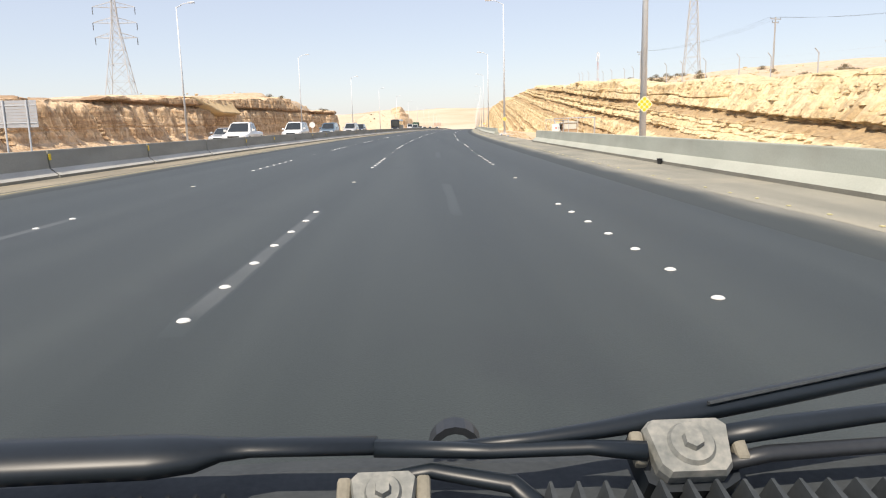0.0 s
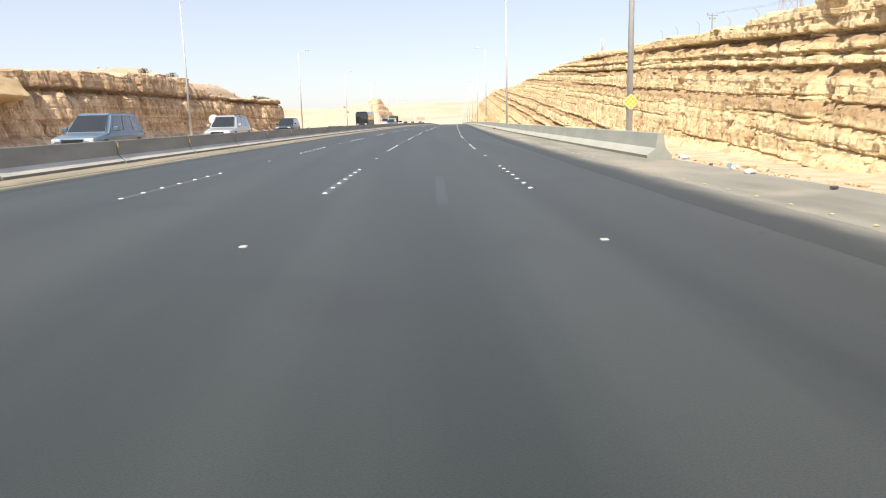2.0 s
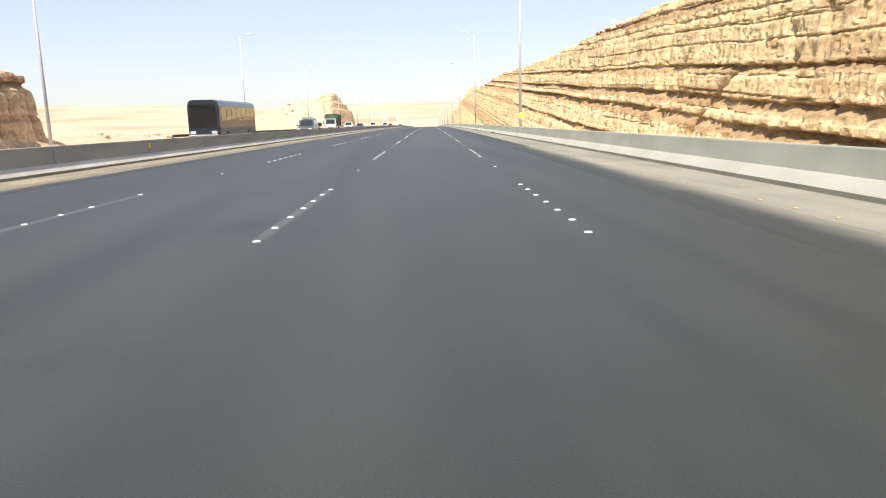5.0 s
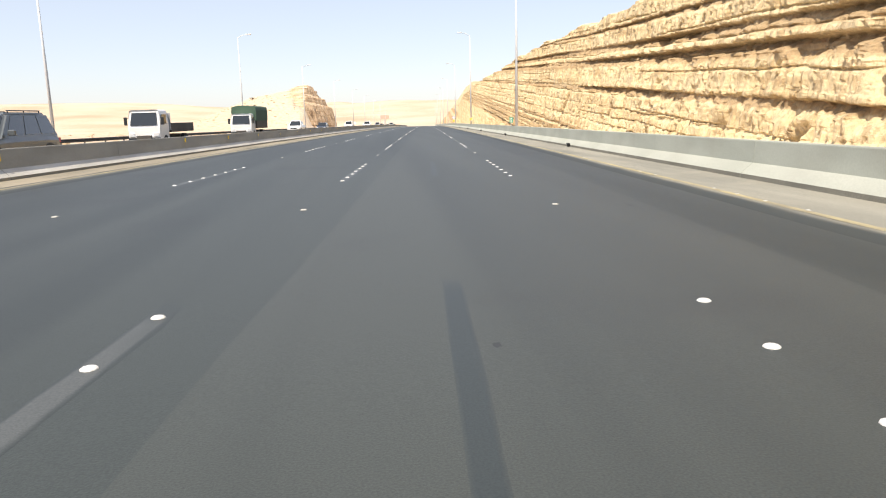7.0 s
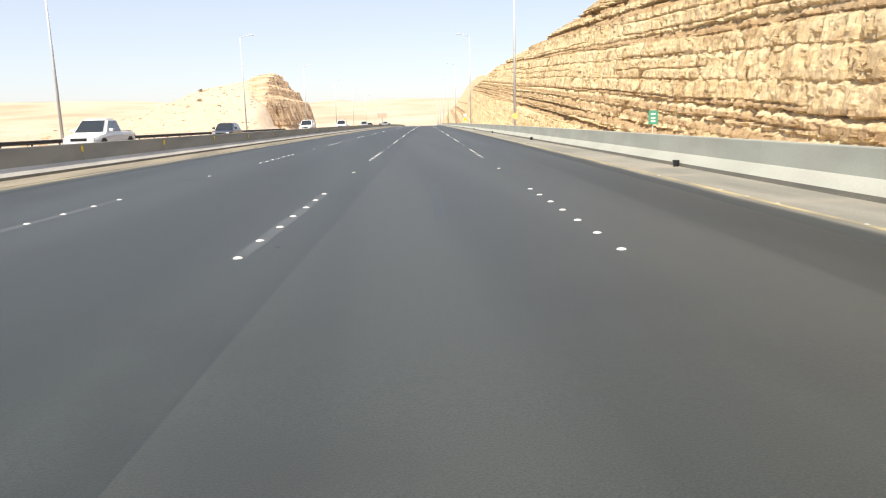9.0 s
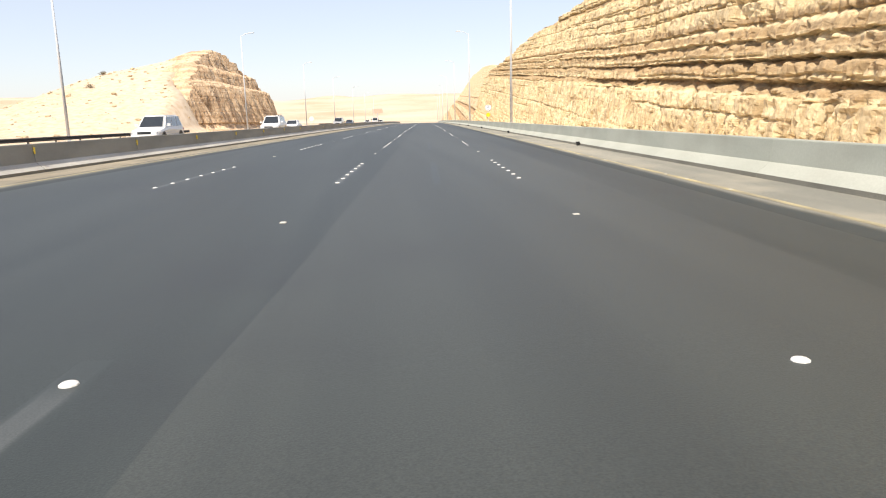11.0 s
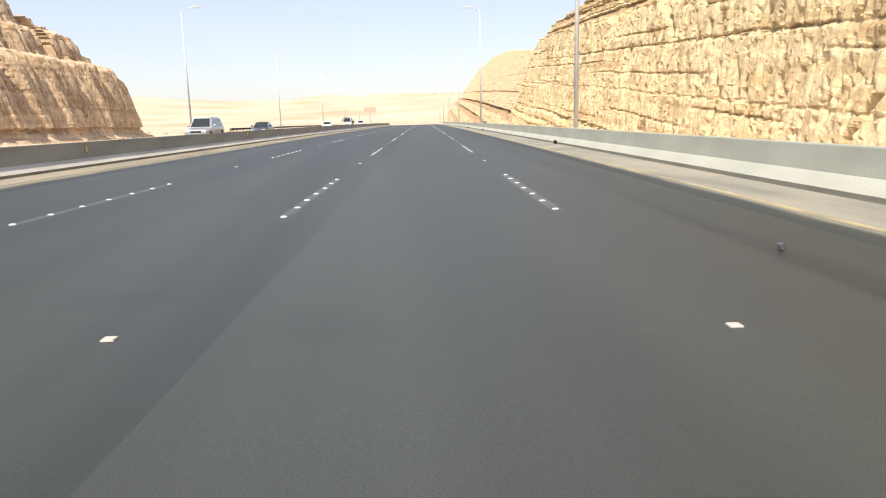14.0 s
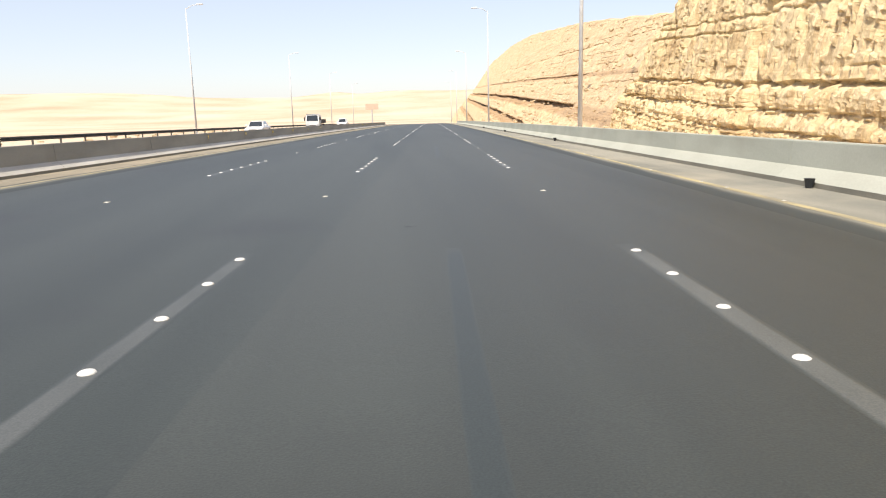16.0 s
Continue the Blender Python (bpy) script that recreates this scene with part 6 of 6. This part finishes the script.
def bar(bm, path, sides=10, flat=0.75):
    """A bar of changing thickness through (x, y, z, radius) points."""
    pts = [Vector(p[:3]) for p in path]
    rows = []
    for k, p in enumerate(pts):
        d = (pts[min(k + 1, len(pts) - 1)] - pts[max(k - 1, 0)]).normalized()
        side = Vector((-d.y, d.x, 0)).normalized()
        up = side.cross(d) * -1 if side.cross(d).z < 0 else side.cross(d)
        r = path[k][3]
        rows.append([tuple(p + side * r * math.cos(a) + up * r * flat * math.sin(a)) for a in [2 * math.pi * j / sides for j in range(sides)]])
    loft(bm, rows)


van = new("van_front")
tagged(van, "grey van nose with black wipers and a dusty cowl", "van")


def van_part(name, bm, mat, parent=None, label="", smooth=False):
    return part(name, bm, mat, parent or van, label, smooth)


bm = bmesh.new()
rows = []
for y, z in ((0.42, 0.935), (0.54, 0.905), (0.66, 0.885), (0.735, 0.893), (0.775, 0.885), (0.80, 0.86)):
    rows.append([(x, y + 0.05 * (1 - (x / 0.8) ** 2) - 0.05, z) for x in np.linspace(-0.75, 0.85, 17)] + [(x, y + 0.05 * (1 - (x / 0.8) ** 2) - 0.05, z - 0.02) for x in np.linspace(0.85, -0.75, 17)])
loft(bm, rows)
cowl = van_part("cowl", bm, COWL_GREY, None, "dusty grey plastic cowl panel")
for x0, x1, n, y, lean in ((0.115, 0.62, 20, 0.630, -0.05), (-0.52, -0.20, 13, 0.640, -0.03)):
    for k in range(n):
        x = x0 + (x1 - x0) * k / (n - 1)
        yy = y + lean * (x - x0)
        bm = bmesh.new()
        a = [(x - 0.004, yy - 0.028, 0.895), (x + 0.010, yy - 0.028, 0.895), (x + 0.010, yy + 0.022, 0.895), (x - 0.004, yy + 0.022, 0.895)]
        b = [(x - 0.002, yy - 0.024, 0.916), (x + 0.004, yy - 0.024, 0.916), (x + 0.002, yy + 0.006, 0.922), (x - 0.001, yy + 0.006, 0.922)]
        loft(bm, [a, b])
        part("grille_fin", bm, COWL_GREY if x0 > 0 else BLACK_PLASTIC, cowl)
bm = bmesh.new()
box(bm, 0.10, 0.64, 0.548, 0.580, 0.900, 0.918, 0.004)
part("dust_line", bm, TAN_DUST, cowl, "strip of tan dust")
# the first wiper: broad arm, cranked, then the slim blade
bm = bmesh.new()
bar(bm, [(-0.80, 0.660, 0.950, 0.038), (-0.45, 0.660, 0.951, 0.038), (-0.27, 0.661, 0.951, 0.036), (-0.235, 0.666, 0.950, 0.031), (-0.212, 0.678, 0.948, 0.021), (-0.18, 0.682, 0.947, 0.017), (-0.055, 0.676, 0.947, 0.016)], 12, 0.5)
arm = van_part("wiper_arm", bm, GLOSS_BLACK, None, "glossy black wiper arm, scuffed", True)
bm = bmesh.new()
bar(bm, [(-0.056, 0.672, 0.946, 0.012), (0.06, 0.664, 0.942, 0.010), (0.16, 0.664, 0.942, 0.010), (0.215, 0.655, 0.940, 0.013)])
part("wiper_rod", bm, GLOSS_BLACK, arm, smooth=True)
# the second wiper, rising to the right
bm = bmesh.new()
bar(bm, [(0.02, 0.672, 0.945, 0.006), (0.10, 0.674, 0.948, 0.009), (0.18, 0.688, 0.950, 0.012), (0.25, 0.708, 0.951, 0.015), (0.40, 0.757, 0.952, 0.016), (0.60, 0.826, 0.953, 0.016), (0.85, 0.915, 0.955, 0.014)])
blade = van_part("wiper_blade", bm, GLOSS_BLACK, None, "black wiper blade rising along the glass", True)
# thin grey strip added for the highlight along the blade
bm = bmesh.new()
bar(bm, [(0.30, 0.714, 0.963, 0.003), (0.60, 0.817, 0.967, 0.003), (0.85, 0.906, 0.968, 0.003)], 6)
part("blade_highlight", bm, COWL_GREY, blade)
bm = bmesh.new()
bar(bm, [(0.29, 0.672, 0.944, 0.014), (0.36, 0.684, 0.947, 0.015), (0.47, 0.700, 0.950, 0.013), (0.70, 0.730, 0.952, 0.012)])
arm2 = van_part("wiper_arm", bm, GLOSS_BLACK, None, "black wiper arm", True)
bm = bmesh.new()
bar(bm, [(0.29, 0.652, 0.925, 0.010), (0.34, 0.660, 0.930, 0.011), (0.50, 0.668, 0.932, 0.010), (0.70, 0.665, 0.934, 0.013)])
part("wiper_rod", bm, BLACK_PLASTIC, arm2, smooth=True)


def pivot(x, y, z, size, name, label):
    """A cast cap on a wiper spindle, its face square to the glass."""
    b = bmesh.new()
    loft(b, [[(px * k * size, py * k * size, pz) for px, py in ((-0.5, 0.24), (-0.40, 0.34), (0.40, 0.34), (0.5, 0.24), (0.42, -0.26), (0.32, -0.36), (-0.32, -0.36), (-0.42, -0.26))] for k, pz in ((1.0, -0.03), (1.0, 0.0), (0.92, 0.008))])
    cap = van_part(name, b, OLD_ALLOY, None, label)
    b = bmesh.new()
    bmesh.ops.create_cone(b, cap_ends=True, segments=24, radius1=size * 0.28, radius2=size * 0.24, depth=0.006, matrix=Matrix.Translation((0, 0, 0.010)))
    part("washer", b, OLD_ALLOY, cap)
    b = bmesh.new()
    bmesh.ops.create_cone(b, cap_ends=True, segments=6, radius1=size * 0.13, radius2=size * 0.11, depth=0.008, matrix=Matrix.Translation((0, 0, 0.016)))
    part("nut", b, OLD_ALLOY, cap, "hexagonal nut")
    b = bmesh.new()
    loft(b, [[(px * size, py * size, pz) for px, py in ((-0.62, 0.28), (0.62, 0.28), (0.52, -0.34), (0.30, -0.46), (-0.30, -0.46), (-0.52, -0.34))] for pz in (-0.045, -0.012)])
    part("seat", b, GLOSS_BLACK, cap)
    for px in (-0.58, 0.58):
        b = bmesh.new()
        box(b, px * size - 0.007, px * size + 0.007, -0.016, 0.020, -0.012, 0.003, 0.004)
        part("dust_cheek", b, TAN_DUST, cap)
    cap.matrix_basis = Matrix.Translation((x, y, z)) @ Matrix.Rotation(radians(36), 4, "X")


pivot(0.260, 0.660, 0.940, 0.088, "wiper_pivot", "dusty cast wiper pivot with a nut")
pivot(-0.046, 0.628, 0.918, 0.066, "wiper_pivot", "smaller dusty wiper pivot with a nut")
bm = bmesh.new()
bar(bm, [(-0.055, 0.645, 0.925, 0.008), (0.00, 0.655, 0.928, 0.010), (0.08, 0.640, 0.918, 0.012), (0.11, 0.600, 0.905, 0.012)])
van_part("linkage", bm, GLOSS_BLACK, None, smooth=True)
bm = bmesh.new()
rows = []
for k in range(9):
    a = math.pi * k / 8
    rows.append([(0.028 - 0.030 * math.cos(a) * q, 0.752 + dy, 0.905 + 0.030 * math.sin(a) * q) for q, dy in ((1.0, -0.012), (1.0, 0.016), (0.72, 0.016), (0.72, -0.012))])
loft(bm, rows)
nozzle = van_part("washer_nozzle", bm, BLACK_PLASTIC, None, "black washer nozzle housing")
for x in (0.018, 0.040):
    bm = bmesh.new()
    bmesh.ops.create_icosphere(bm, subdivisions=2, radius=0.0065, matrix=Matrix.Translation((x, 0.742, 0.911)))
    part("jet", bm, OLD_ALLOY, nozzle)
bm = bmesh.new()
loft(bm, [[(x * k + 0.05, y, z) for x, z in ((-0.78, z0), (-0.80, z1 - 0.08), (-0.70, z1), (0.0, z1 + 0.015), (0.70, z1), (0.80, z1 - 0.08), (0.78, z0))] for y, z0, z1, k in ((0.40, 0.30, 0.868, 1.0), (0.78, 0.30, 0.845, 1.0), (0.95, 0.32, 0.74, 0.99), (1.10, 0.35, 0.62, 0.97), (1.16, 0.38, 0.52, 0.94))])
van_part("nose", bm, NOSE_PAINT, None, "grey painted nose")
bm = bmesh.new()
box(bm, -0.74, 0.84, 1.10, 1.24, 0.28, 0.46, 0.03)
van_part("bumper", bm, BLACK_PLASTIC)
for x in (-0.66, 0.76):
    wheel(van, x, 0.62, 0.30, 0.2)
    bm = bmesh.new()
    box(bm, x - 0.10, x + 0.10, 1.10, 1.185, 0.48, 0.58, 0.02)
    van_part("headlight", bm, LAMP_GLASS)
van.matrix_basis = VAN

# ---- road studs ----
def stud_mesh(name, mat, flat_top):
    bm = bmesh.new()
    rings = [(0.050, 0.0), (0.047, 0.007), (0.036, 0.014), (0.018, 0.018)] if not flat_top else [(0.058, 0.0), (0.053, 0.010), (0.036, 0.014)]
    sides = 10 if not flat_top else 4
    last = None
    for r, z in rings:
        ring = [bm.verts.new((r * math.cos(2 * math.pi * (k + 0.5) / sides), r * math.sin(2 * math.pi * (k + 0.5) / sides), z)) for k in range(sides)]
        if last:
            for k in range(sides):
                bm.faces.new((last[k], last[(k + 1) % sides], ring[(k + 1) % sides], ring[k]))
        last = ring
    bm.faces.new(last)
    me = bpy.data.meshes.new(name)
    bm.to_mesh(me)
    bm.free()
    me.materials.append(mat)
    return me


ROUND_STUD, FLAT_STUD = stud_mesh("road_stud", CERAMIC, False), stud_mesh("reflector_stud", DULL_STUD, True)
YELLOW_STUD = material("yellow_reflector", [(0.42, 0.38, 0.20), (0.54, 0.49, 0.28)], 0.5, scale=20.0)
dice = random.Random(5)
far_v, far_f = [], []
for line_x in LINES:
    for g in range(-3, 46):
        for k in list(range(7)) + [11.5]:
            s = g * PERIOD + k + (SHIFT if k < 7 else LONE_SHIFT).get((line_x > 0, g), 0.0)
            gone = dice.random() < 0.03 and (g > 28 or line_x < -5)
            if s < -40 or s > 760 or gone or (line_x > 0, g, k) in LOST:
                continue
            x = line_x + dice.uniform(-0.012, 0.012) + (ASIDE.get((line_x > 0, g), 0.0) if line_x > -5 else 0.0)
            z = 0.002
            if abs(line_x) < 2 and -1 <= g <= 16:
                ob = new("road_stud" if k < 7 else "reflector_stud", ROUND_STUD if k < 7 else FLAT_STUD)
                ob.parent = road
                ob.matrix_basis = rel(s, x, z, dice.uniform(-8, 8), True)
            else:
                src, base, m = (ROUND_STUD if k < 7 else FLAT_STUD), len(far_v), rel(s, x, z)
                far_v += [m @ v.co for v in src.vertices]
                far_f += [[base + i for i in p.vertices] + [0 if k < 7 else 1] for p in src.polygons]
for k in range(540):
    src, base, m = FLAT_STUD, len(far_v), rel(k + dice.uniform(-0.05, 0.05), (4.86 if k < 178 else 4.79) + dice.uniform(-0.03, 0.03), 0.012 if k < 178 else 0.006) @ Matrix.Diagonal((0.62, 0.62, 1, 1))
    if dice.random() < (0.85 if k < 178 else 0.4):
        far_v += [m @ v.co for v in src.vertices]
        far_f += [[base + i for i in p.vertices] + [2 if k < 178 else 1] for p in src.polygons]
rest = mesh_object("road_studs", far_v, [f[:-1] for f in far_f], [CERAMIC, DULL_STUD, YELLOW_STUD])
rest.data.polygons.foreach_set("material_index", [f[-1] for f in far_f])
tagged(rest, "rows of white ceramic studs along the lanes", "road studs", kind="stuff")
